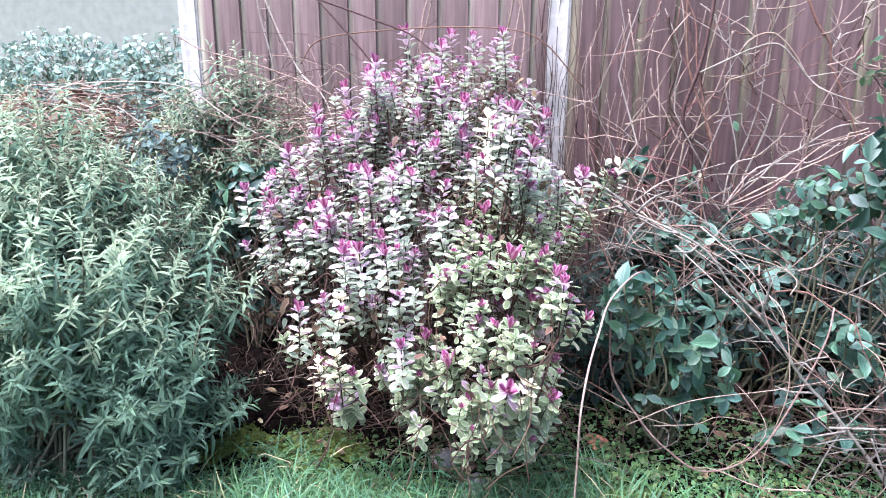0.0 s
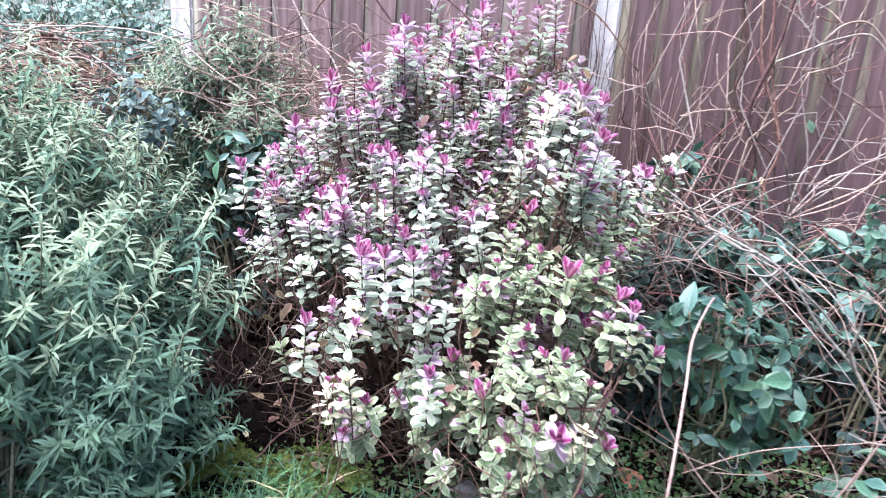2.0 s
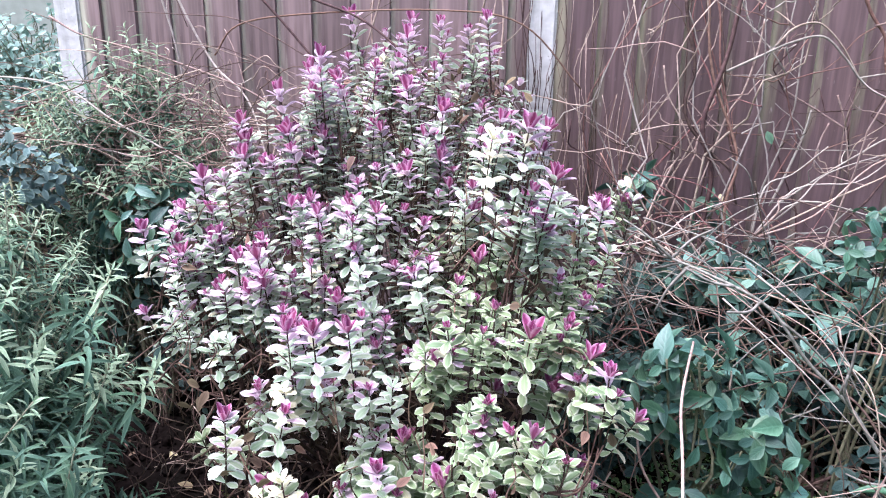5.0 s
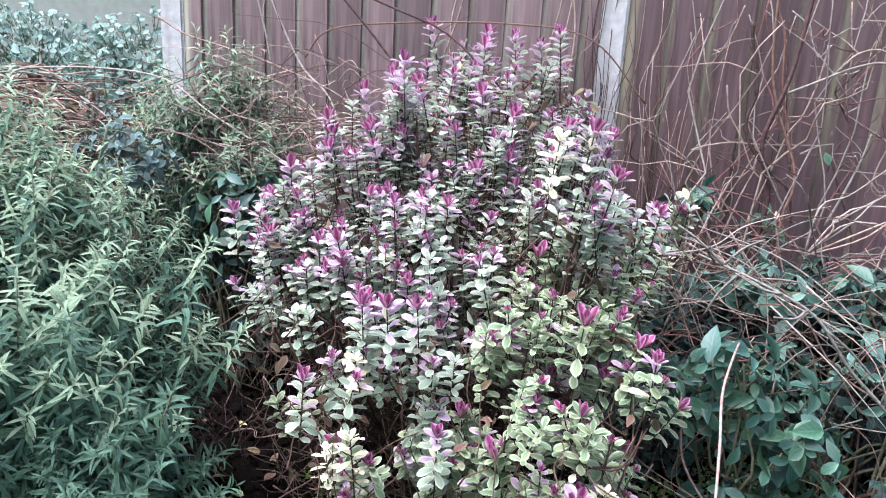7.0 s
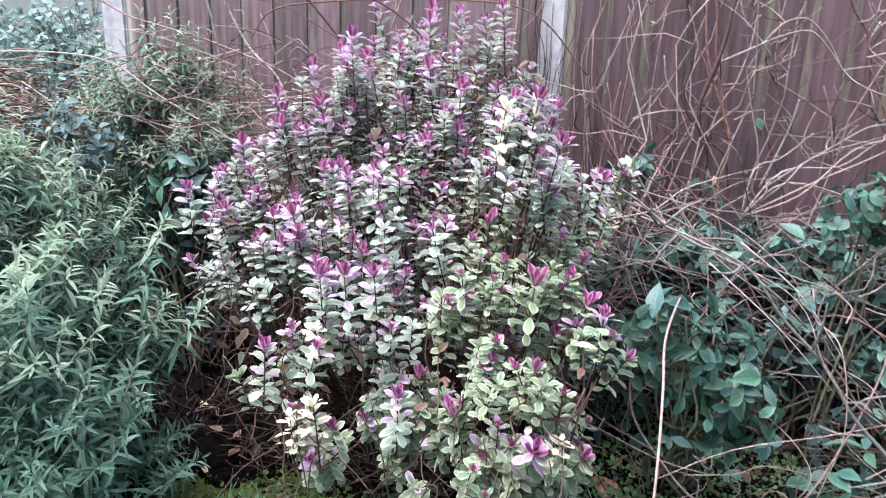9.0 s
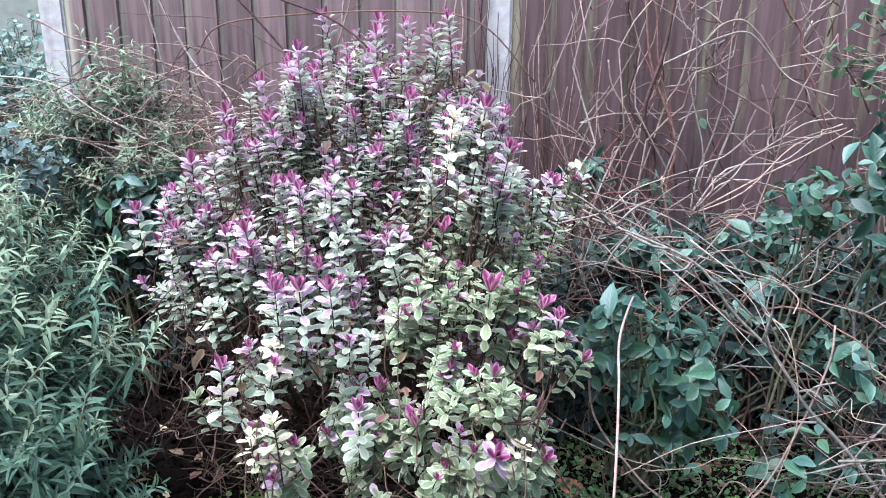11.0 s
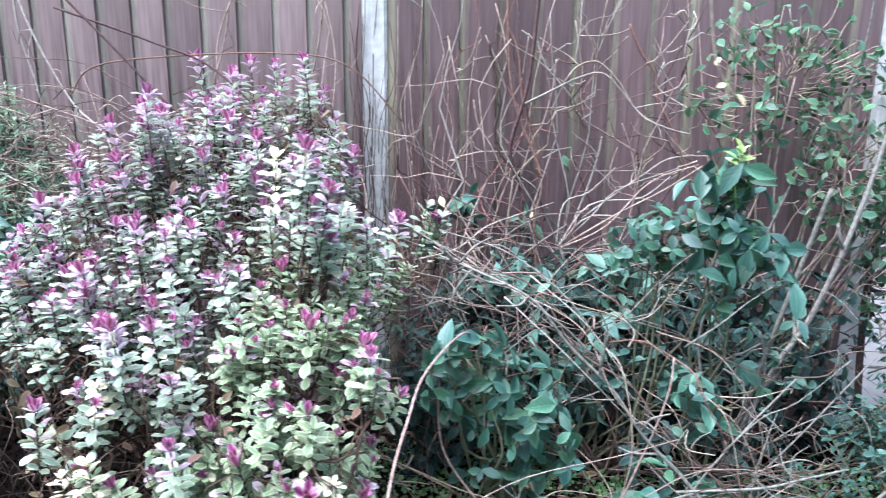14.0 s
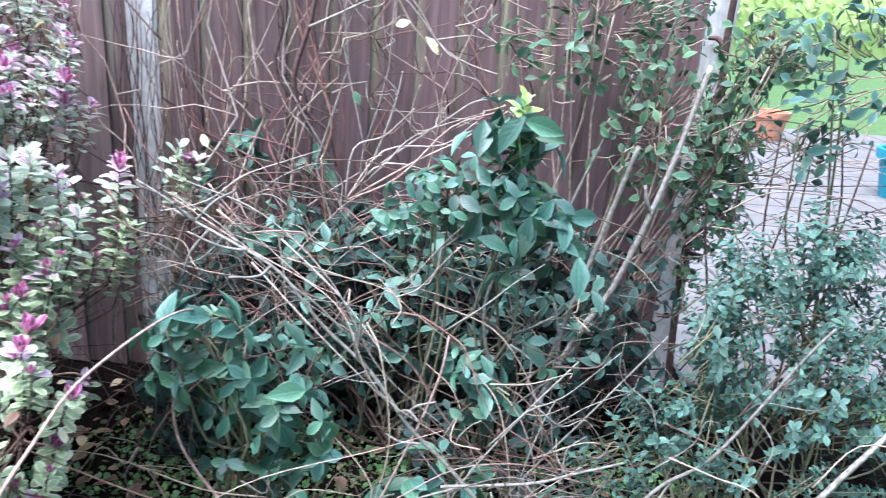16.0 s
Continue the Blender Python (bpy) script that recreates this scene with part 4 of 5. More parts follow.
# the stems that stand out, each as height over place along the boards
MAIN_STEMS = (
    (-0.27, 0.0042, pale_cane_mat, ((0.55, 1.37), (0.65, 1.42), (0.73, 1.46), (0.82, 1.48), (0.89, 1.42), (0.94, 1.36), (0.99, 1.32), (1.06, 1.29), (1.14, 1.27))),
    (-0.27, 0.004, vine_mat, ((0.69, 1.45), (0.73, 1.50), (0.78, 1.52), (0.82, 1.51), (0.88, 1.45), (0.94, 1.36))),
    (-0.2, 0.0065, dark_vine_mat, ((0.41, 1.59), (0.43, 1.49), (0.46, 1.37), (0.44, 1.27), (0.46, 1.19), (0.54, 1.10), (0.61, 1.04), (0.64, 0.93))),
    (-0.2, 0.0042, red_vine_mat, ((0.48, 1.64), (0.52, 1.55), (0.54, 1.38), (0.58, 1.24), (0.59, 1.17), (0.62, 1.09))),
    (-0.2, 0.003, pale_cane_mat, ((0.53, 1.63), (0.58, 1.59), (0.62, 1.51), (0.64, 1.49), (0.67, 1.53))),
    (-0.2, 0.0036, vine_mat, ((0.66, 1.53), (0.65, 1.42), (0.62, 1.30), (0.58, 1.23), (0.54, 1.09), (0.49, 0.91))),
    (-0.2, 0.0036, pale_cane_mat, ((0.78, 0.94), (0.87, 1.01), (1.00, 1.11), (1.08, 1.17), (1.17, 1.19))),
    (-0.2, 0.0045, pale_cane_mat, ((0.75, 0.93), (0.80, 1.07), (0.83, 1.18), (0.84, 1.25))),
    (-0.2, 0.003, vine_mat, ((0.91, 1.30), (0.95, 1.20), (0.99, 1.03))),
    (-0.2, 0.003, vine_mat, ((0.90, 1.21), (0.88, 1.14), (0.88, 1.06), (0.96, 1.03), (1.05, 1.01))),
    (-0.2, 0.0055, red_vine_mat, ((0.91, 1.65), (0.96, 1.55), (1.01, 1.48), (1.03, 1.39), (1.08, 1.30), (1.12, 1.21), (1.18, 1.08))),
    (-0.2, 0.003, vine_mat, ((0.74, 1.61), (0.81, 1.61), (0.88, 1.62), (0.92, 1.64))),
    (-0.2, 0.003, pale_cane_mat, ((1.04, 1.52), (1.02, 1.45), (1.05, 1.41), (1.15, 1.35))),
    (-0.2, 0.003, vine_mat, ((0.31, 1.17), (0.40, 1.19), (0.50, 1.19), (0.69, 1.20))),
    (-0.2, 0.003, vine_mat, ((0.36, 1.38), (0.38, 1.29), (0.43, 1.21), (0.48, 1.11), (0.52, 1.07))),
    (-0.2, 0.003, vine_mat, ((0.38, 1.64), (0.35, 1.54), (0.29, 1.43))),
)
for y, r0, mt, line in MAIN_STEMS:
    pts = smooth_path([(x, y + 0.03 * math.sin(5 * x + 3 * z), z) for x, z in line], 6)
    stem_part(pts, r0, 0.7 * r0, mt)
    for k in range(3):
        a = pts[rng.randrange(2, len(pts) - 1)]
        stem_part(wander(a, a + np.array((rng.gauss(0, 0.09), rng.gauss(-0.01, 0.03), rng.gauss(0.05, 0.07))), rng, 0.008, 0.01, 3, 4), 0.0022, 0.0009, mt, "side_stem")
# thick stems behind them
stem_part(smooth_path([(0.60, -0.22, 0.3), (0.54, -0.2, 0.75), (0.55, -0.2, 1.02), (0.50, -0.22, 1.2), (0.56, -0.2, 1.45), (0.60, -0.18, 1.9)], 6), 0.010, 0.007, dark_vine_mat)
stem_part(smooth_path([(0.66, -0.25, 0.4), (0.60, -0.24, 0.9), (0.62, -0.22, 1.1), (0.50, -0.2, 1.42), (0.47, -0.18, 1.9)], 6), 0.006, 0.004, red_vine_mat)
for i in range(8):
    b = (0.68 + rng.uniform(0.05, 0.55), -0.3 + rng.gauss(0, .06), 0.84 + rng.uniform(0.0, 0.45))
    stem_part(wander((0.68, -0.3, 0.84), b, rng, 0.03, 0.03, 3, 4), 0.0035, 0.0018, pale_cane_mat if i % 2 else vine_mat)
# loose arcs crossing the boards, and a bundle of fine stems beside the post
for i in range(26):
    a = np.array((rng.uniform(0.05, 1.5), rng.uniform(-0.35, -0.05), rng.uniform(0.75, 1.75)))
    w = rng.uniform(0, 6.28)
    l = rng.uniform(0.15, 0.5)
    b = a + np.array((l * math.cos(w), rng.gauss(0, 0.05), l * math.sin(w) * 0.8))
    stem_part(wander(a, b, rng, 0.03, rng.uniform(-0.04, 0.08), 5, 4, 0.004), rng.uniform(0.002, 0.0038), 0.0006, rng.choice((vine_mat, pale_cane_mat, brown_twig_mat, dark_vine_mat)), "side_stem")
for i in range(34):
    x = rng.uniform(0.01, 0.30)
    stem_part(wander((x, rng.uniform(-0.3, -0.05), rng.uniform(0.3, 0.8)), (x + rng.gauss(0, 0.05), rng.uniform(-0.15, -0.03), rng.uniform(1.0, 1.9)), rng, 0.018, 0, 6, 3), rng.uniform(0.0015, 0.0025), 0.001, rng.choice((brown_twig_mat, vine_mat, red_vine_mat)), "fine_stem")
for i in range(15):
    x = rng.uniform(-0.13, 0.0)
    stem_part(wander((x, -0.02, 0.5), (x + rng.gauss(0, 0.04), -0.015, rng.uniform(1.3, 1.9)), rng, 0.016, 0, 6, 3), 0.002, 0.0015, dark_vine_mat, "fine_stem")
# mound of long arching stems in front of the fence
for i in range(58):
    a = (rng.uniform(0.05, 1.35), rng.uniform(-0.75, -0.2), rng.uniform(0.45, 0.92))
    w, l = rng.choice((-0.65, -0.75, -0.65, -2.4, 0.1)) + rng.gauss(0, 0.4), rng.uniform(0.3, 0.8)
    b = (a[0] + l * math.cos(w), a[1] - rng.uniform(-0.05, 0.34), min(1.1, max(0.05, a[2] + l * math.sin(w))))
    stem_part(wander(a, b, rng, 0.028, rng.uniform(0.0, 0.14), 6, 4, 0.005), rng.uniform(0.0017, 0.0036), 0.0007, rng.choice((vine_mat, mossy_cane_mat, brown_twig_mat, brown_twig_mat, brown_twig_mat, red_vine_mat, mossy_cane_mat)))
# a rope of pale stems that sweeps down from the hebe's side to the soil
for i in range(5):
    d, e = rng.gauss(0, 0.06), rng.gauss(0, 0.05)
    line = [(0.26 + d, -0.72, 0.96 + e), (0.48 + d, -0.86, 0.92 + 1.3 * e), (0.66 + d, -0.94, 0.79 + e), (0.84 + 0.5 * d, -0.97, 0.60 + e), (1.02 + d, -1.0, 0.44 + 1.5 * e), (1.22 + 1.5 * d, -1.02, 0.22 + e)]
    line = line[rng.randrange(2):len(line) - rng.randrange(3)]
    stem_part(smooth_path([tuple(v + rng.gauss(0, 0.016) for v in p) for p in line], 6), rng.uniform(0.0018, 0.003), 0.0011, rng.choice((pale_cane_mat, vine_mat, mossy_cane_mat)), "trailing_stem")
# a crossing tangle on the top of the mound
for i in range(42):
    x, y, z = rng.gauss(0.5, 0.24), rng.uniform(-0.9, -0.35), rng.gauss(0.84, 0.07)
    w, l, bow = rng.choice((-0.5, 0.2, 0.5, -1.0)) + rng.gauss(0, 0.35), rng.uniform(0.12, 0.32), rng.uniform(-0.08, 0.12)
    line = [(x + l * k * math.cos(w), y + rng.gauss(0, 0.03), z + l * k * math.sin(w) + bow * (1 - k * k)) for k in (-1, -0.5, 0, 0.5, 1)]
    stem_part(smooth_path([(px + rng.gauss(0, 0.012), py, pz + rng.gauss(0, 0.012)) for px, py, pz in line], 6), rng.uniform(0.0016, 0.003), 0.0009, rng.choice((vine_mat, mossy_cane_mat, brown_twig_mat, pale_cane_mat, red_vine_mat)), "trailing_stem")
# thin loops hanging from the mound to the soil
for i in range(20):
    x, y = rng.uniform(0.35, 1.35), rng.uniform(-1.08, -0.8)
    top = rng.uniform(0.35, 0.8)
    way = rng.choice((-1, 1)) * rng.uniform(0.04, 0.2)
    line = [(x, y + 0.16, top), (x + way, y + 0.05, top * 0.94), (x + 1.7 * way, y, top * 0.62), (x + 1.6 * way + rng.gauss(0, 0.05), y - 0.02, top * 0.28), (x + 1.8 * way + rng.gauss(0, 0.09), y - 0.04, 0.02)]
    stem_part(smooth_path(line, 6), rng.uniform(0.0015, 0.0026), 0.001, rng.choice((vine_mat, mossy_cane_mat, brown_twig_mat, brown_twig_mat)), "trailing_stem")
# fine stems low among the shrubs
fine = Geo()
for i in range(170):
    a = (rng.uniform(0.1, 1.9), rng.uniform(-1.2, -0.3), rng.uniform(0.05, 0.8))
    b = (a[0] + rng.gauss(0, 0.25), a[1] + rng.gauss(0, 0.1), max(0.03, a[2] + rng.gauss(0, 0.16)))
    tube(fine, wander(a, b, rng, 0.025, rng.uniform(-0.02, 0.06), 3, 4), rng.uniform(0.0016, 0.003), 0.001, 4, rng.randrange(3))
tagged(attach("fine_stem_mass", fine.mesh("fine_stem_mass", [vine_mat, mossy_cane_mat, brown_twig_mat]), vine), kind="stuff")


def cane(points, r0, r1, mat, label, steps=7, side_twigs=0, seed=0):
    g = Geo()
    pts = smooth_path(points, steps)
    tube(g, pts, r0, r1, 6)
    ob = solo("cane", g, mat, label, "stem", "loose canes")
    r = random.Random(seed)
    for k in range(side_twigs):
        a = pts[r.randrange(2, len(pts) - 1)]
        g = Geo()
        tube(g, wander(a, a + np.array((r.gauss(0, .08), r.gauss(0, .05), r.gauss(0.02, .07))), r, 0.01, 0, 2, 4), r1 * 0.7, r1 * 0.4, 4)
        attach("side_twig", g.mesh("side_twig", mat), ob)
    return ob


cane([(0.44, -0.85, 0.66), (0.40, -1.1, 0.79), (0.335, -1.42, 0.805), (0.319, -1.60, 0.771), (0.308, -1.73, 0.72), (0.302, -1.80, 0.63), (0.30, -1.79, 0.48), (0.295, -1.77, 0.25), (0.29, -1.75, -0.02)], 0.0030, 0.0024, vine_mat, "pale bramble cane arching out of the bush down to the lawn")
cane([(0.31, -0.88, 0.62), (0.31, -0.9, 0.55), (0.33, -0.95, 0.36), (0.44, -1.0, 0.22), (0.53, -1.02, 0.14), (0.66, -1.03, 0.08), (0.82, -1.0, 0.16), (0.93, -0.95, 0.37), (1.0, -0.9, 0.55), (1.02, -0.85, 0.65)], 0.004, 0.003, vine_mat, "looping tan stem resting on the soil")
cane([(0.30, -0.80, 0.93), (0.45, -0.90, 0.90), (0.592, -0.955, 0.842), (0.70, -0.96, 0.71), (0.821, -0.965, 0.593), (0.93, -0.97, 0.44), (1.04, -0.98, 0.33), (1.20, -1.0, 0.14), (1.30, -1.02, 0.0)], 0.0032, 0.0066, mossy_cane_mat, "knotty grey-brown cane leaning to the ground", side_twigs=16, seed=1)
cane([(0.22, -0.5, 0.84), (0.57, -0.6, 0.80), (0.74, -0.68, 0.60), (0.92, -0.74, 0.50), (1.06, -0.8, 0.33), (1.34, -0.9, 0.14), (1.4, -0.92, 0.02)], 0.003, 0.0042, brown_twig_mat, "long grey-brown cane arching to the ground", side_twigs=8, seed=2)
cane([(1.72, -0.48, 1.36), (1.64, -0.5, 1.02), (1.54, -0.5, 0.69), (1.43, -0.5, 0.47), (1.25, -0.52, 0.02)], 0.008, 0.012, mossy_cane_mat, "stout pale cane leaning up past the fence end", side_twigs=4, seed=3)
cane([(1.53, -0.55, 1.13), (1.46, -0.55, 0.85), (1.37, -0.55, 0.49), (1.25, -0.55, 0.02)], 0.0075, 0.010, mossy_cane_mat, "cut pale cane with a blunt end", seed=4)
cane([(1.70, -0.28, 1.8), (1.67, -0.3, 1.53), (1.59, -0.3, 1.28), (1.48, -0.3, 1.07), (1.30, -0.32, 0.5), (1.25, -0.33, 0.02)], 0.004, 0.007, mossy_cane_mat, "grey cane rising beside the climber", side_twigs=5, seed=5)
cane([(1.14, -0.72, 0.78), (1.12, -0.72, 0.68), (1.14, -0.72, 0.54), (1.22, -0.72, 0.34), (1.3, -0.68, 0.02)], 0.0045, 0.006, mossy_cane_mat, "short pruned grey stem with a blunt end", side_twigs=3, seed=31)
cane([(1.33, -0.64, 0.67), (1.36, -0.64, 0.53), (1.33, -0.64, 0.35), (1.3, -0.64, 0.02)], 0.0045, 0.006, mossy_cane_mat, "short pruned grey stem with a blunt end", side_twigs=3, seed=32)
cane([(1.95, -1.0, 0.80), (1.89, -1.0, 0.71), (1.72, -1.0, 0.42), (1.58, -1.0, 0.30), (1.4, -1.0, 0.02)], 0.0035, 0.006, mossy_cane_mat, "grey-green cane sloping over the soil", side_twigs=3, seed=6)
cane([(2.3, -1.05, 0.85), (2.08, -1.1, 0.57), (1.95, -1.12, 0.40), (1.7, -1.15, 0.02)], 0.005, 0.009, mossy_cane_mat, "thick grey cane low down beside the shrub", seed=7)
cane([(1.93, -0.06, 1.9), (1.915, -0.05, 1.5), (1.93, -0.06, 1.1), (1.90, -0.08, 0.6), (1.93, -0.1, 0.02)], 0.012, 0.016, dark_vine_mat, "thick blackish stem climbing the end post", side_twigs=6, seed=8)
for k, pts in enumerate((
        [(-1.14, -0.34, 1.75), (-0.91, -0.35, 1.52), (-0.77, -0.35, 1.37), (-0.57, -0.38, 1.2), (-0.45, -0.5, 0.9)],
        [(-1.2, -0.28, 1.7), (-0.8, -0.3, 1.57), (-0.58, -0.32, 1.48), (-0.3, -0.4, 1.25)])):
    cane(pts, 0.0045, 0.0035, dark_vine_mat, "thin dark stem slanting across the fence", seed=10 + k)
cane([(-1.16, -0.3, 1.38), (-1.07, -0.3, 1.48), (-0.84, -0.3, 1.52), (-0.38, -0.3, 1.54), (-0.10, -0.28, 1.50), (0.1, -0.25, 1.3)], 0.003, 0.003, red_vine_mat, "thin reddish stem arching in front of the fence", seed=12)
for k, pts in enumerate((
        [(-1.46, -0.13, 1.9), (-1.44, -0.15, 1.63), (-1.39, -0.15, 1.41), (-1.37, -0.15, 1.19), (-1.38, -0.2, 0.6), (-1.4, -0.2, 0.02)],
        [(-1.48, -0.13, 1.9), (-1.39, -0.15, 1.63), (-1.25, -0.15, 1.35), (-1.08, -0.2, 1.19), (-0.95, -0.3, 0.8)],
        [(-0.55, -0.12, 1.95), (-0.60, -0.15, 1.6), (-0.66, -0.2, 1.35), (-0.7, -0.3, 0.9)],
        [(-0.45, -0.12, 1.95), (-0.62, -0.15, 1.62), (-0.62, -0.2, 1.3), (-0.6, -0.3, 0.9)],
        [(-0.20, -0.1, 1.95), (-0.24, -0.12, 1.6), (-0.3, -0.15, 1.3), (-0.32, -0.2, 0.9)],
        [(-0.26, -0.1, 1.9), (-0.18, -0.12, 1.55), (-0.2, -0.15, 1.25), (-0.25, -0.2, 0.8)])):
    cane(pts, 0.005 if k < 2 else 0.0035, 0.003, pale_cane_mat if k < 2 else vine_mat, "long thin tan stem trailing past the hebe", side_twigs=4, seed=20 + k)
for k, pts in enumerate((
        [(-1.8, -0.28, 1.5), (-1.67, -0.3, 1.44), (-1.5, -0.3, 1.4), (-1.3, -0.3, 1.35), (-0.97, -0.3, 1.22), (-0.8, -0.4, 1.0)],
        [(-2.4, -0.5, 1.2), (-2.23, -0.5, 1.28), (-1.69, -0.5, 1.29), (-1.43, -0.5, 1.16), (-1.06, -0.5, 0.96), (-0.9, -0.55, 0.8)],
        [(-2.05, -0.45, 1.18), (-1.79, -0.45, 1.04), (-1.59, -0.45, 1.06), (-1.34, -0.48, 1.02), (-1.1, -0.5, 0.85)],
        [(-1.75, -0.48, 0.9), (-1.57, -0.4, 0.99), (-1.25, -0.4, 1.09), (-0.93, -0.4, 1.13), (-0.7, -0.42, 1.13)])):
    cane(pts, 0.0035, 0.003, pale_cane_mat if k in (1, 2) else vine_mat, "long thin tan stem trailing past the hebe", side_twigs=4, seed=26 + k)
dry = thing("dry_stem_tangle", (-1.2, -0.4, 0.0), "tangle of dry tan stems in front of the fence", "climber")
drawn, g = 0, Geo()


def dry_stem(points, r0, mat, parent, name):
    """One stem as a part of its own, past 290 of them joined."""
    global drawn, g
    drawn += 1
    if drawn > 290:
        tube(g, points, r0, 0.001, 4, 0 if mat is vine_mat else 1)
        return
    one = Geo()
    tube(one, points, r0, 0.001, 4)
    attach(name, one.mesh(name, mat), parent)


for i in range(270):
    a = (rng.gauss(-1.2, 0.24), rng.uniform(-0.6, -0.2), rng.gauss(1.08, 0.14))
    b = (a[0] + rng.gauss(0, 0.28), a[1] + rng.gauss(0, .07), a[2] + rng.gauss(0.0, 0.09))
    dry_stem(wander(a, b, rng, 0.02, rng.uniform(0, 0.06), 3, 4), 0.002, brown_twig_mat if i % 2 else vine_mat, dry, "dry_stem")
for i in range(210):
    a = (rng.uniform(-1.25, -0.5), rng.uniform(-1.15, -0.5), 0.04 + 0.6 * rng.random() ** 2)
    b = (a[0] + rng.gauss(0.1, 0.2), a[1] + rng.gauss(0, .1), max(0.03, a[2] + rng.gauss(0.1, 0.15)))
    dry_stem(wander(a, b, rng, 0.03, 0.04, 3, 4), 0.0022, vine_mat if i % 9 == 0 else hebe_wood_mat, dry, "dry_stem")
tagged(attach("dry_stem_mass", g.mesh("dry_stem_mass", [vine_mat, brown_twig_mat]), dry), kind="stuff")
# bare twigs reaching across the end of the fence
bare = thing("bare_twig_shrub", (2.1, -0.3, 0.0), "bare thin-twigged shrub at the end of the fence", "shrub")
for i in range(48):
    g = Geo()
    a = (rng.uniform(1.8, 2.3), rng.uniform(-0.5, -0.1), rng.uniform(0.75, 1.2))
    b = (a[0] + rng.uniform(0.2, 0.6), a[1] + rng.gauss(0, .1), a[2] + rng.gauss(0.05, 0.16))
    tube(g, wander(a, b, rng, 0.03, rng.uniform(-0.02, 0.04), 3, 4), 0.0024, 0.0012, 4)
    attach("twig", g.mesh("twig", vine_mat if i % 3 else brown_twig_mat), bare)
for k in range(6):
    g = Geo()
    tube(g, wander((2.0 + 0.05 * k, -0.3, 0.02), (1.85 + 0.1 * k, -0.3, 1.15), rng, 0.03, 0, 4, 4), 0.006, 0.003, 5)
    attach("branch", g.mesh("branch", brown_twig_mat), bare)
# the twisted heap of twigs under the hebe
drawn, g = 0, Geo()
litter_twigs = thing("fallen_twigs", (-0.2, -0.9, 0.03), "fallen brown twigs lying under the hebe", "twigs")
for i in range(80):
    a = (rng.gauss(-0.38, 0.22), rng.gauss(-1.12, 0.13), rng.uniform(0.06, 0.28))
    b = (a[0] + rng.gauss(0, 0.22), a[1] + rng.gauss(-0.05, .1), max(0.04, a[2] + rng.gauss(0.0, 0.1)))
    dry_stem(wander(a, b, rng, 0.02, rng.uniform(-0.02, 0.05), 3, 4), 0.002, brown_twig_mat if i % 3 else hebe_wood_mat, litter_twigs, "twig")
for i in range(130):
    a = (rng.uniform(0.08, 0.45), rng.uniform(-0.75, -0.2), rng.uniform(0.05, 0.7))
    b = (a[0] + rng.gauss(0, 0.12), a[1] + rng.gauss(0, .1), max(0.04, a[2] + rng.gauss(0.02, 0.16)))
    dry_stem(wander(a, b, rng, 0.02, rng.uniform(-0.02, 0.05), 3, 4), 0.002, brown_twig_mat if i % 3 else hebe_wood_mat, litter_twigs, "twig")

drawn, g = 0, Geo()
brush = thing("dead_brush", (1.15, -0.9, 0.03), "low tangle of grey-brown dead twigs on the soil", "brush pile")
for i in range(95):
    a = (rng.gauss(1.15, 0.2), rng.gauss(-0.9, 0.1), 0.05 + abs(rng.gauss(0.12, 0.12)))
    b = (a[0] + rng.gauss(0.04, 0.2), a[1] + rng.gauss(-0.03, .08), max(0.04, a[2] + rng.gauss(0.03, 0.13)))
    dry_stem(wander(a, b, rng, 0.012, rng.uniform(-0.02, 0.03), 3, 4), rng.uniform(0.0014, 0.0028), brown_twig_mat if i % 4 else mossy_cane_mat, brush, "twig")
for k, pts in enumerate((
        [(1.02, -1.02, 0.30), (1.24, -1.05, 0.345), (1.35, -1.05, 0.38), (1.47, -1.05, 0.42)],
        [(1.36, -0.9, 0.62), (1.2, -0.95, 0.45), (1.06, -0.98, 0.25), (0.98, -1.0, 0.02)],
        [(1.62, -0.8, 0.66), (1.42, -0.88, 0.46), (1.22, -0.92, 0.22), (1.12, -0.95, 0.02)])):
    cane(pts, 0.0045 if k < 1 else 0.0025, 0.003, mossy_cane_mat, "broken grey stick lying in the dead brush" if k < 1 else "thin grey stem leaning out of the brush", side_twigs=5, seed=40 + k)

# ---- single leaves on the fence side ----
for p, mat, way, s in (((0.713, -0.259, 1.146), climber_leaf_mat, (0, -1, 0.1), 0.75), ((0.275, -0.406, 1.01), dry_cream_mat, (0.1, -1, 0.2), 0.7),
                       ((0.60, -0.20, 0.93), dry_cream_mat, (-0.2, -1, 0.3), 0.6)):
    g = Geo()
    v, f, u = OVAL[0]
    g.add(turned(v, aim(p, way, 0.4, s)), f, u)
    tube(g, [p, (p[0] + 0.01, p[1] + 0.06, p[2] - 0.03)], 0.0012, 0.001, 4)
    solo("loose_leaf", g, mat, "single leaf caught on a climber stem", "leaf", "caught leaves")
g = Geo()
v, f, u = OVAL[1]
g.add(turned(v, aim((0.037, -1.15, 0.768), (0.1, -0.9, 0.5), 0.9, 0.75)), f, u)
tube(g, [(0.037, -1.15, 0.768), (0.035, -1.12, 0.74)], 0.0012, 0.001, 4)
solo("loose_leaf", g, yellow_leaf_mat, "single bright yellow leaf caught in the hebe", "leaf", "caught leaves")

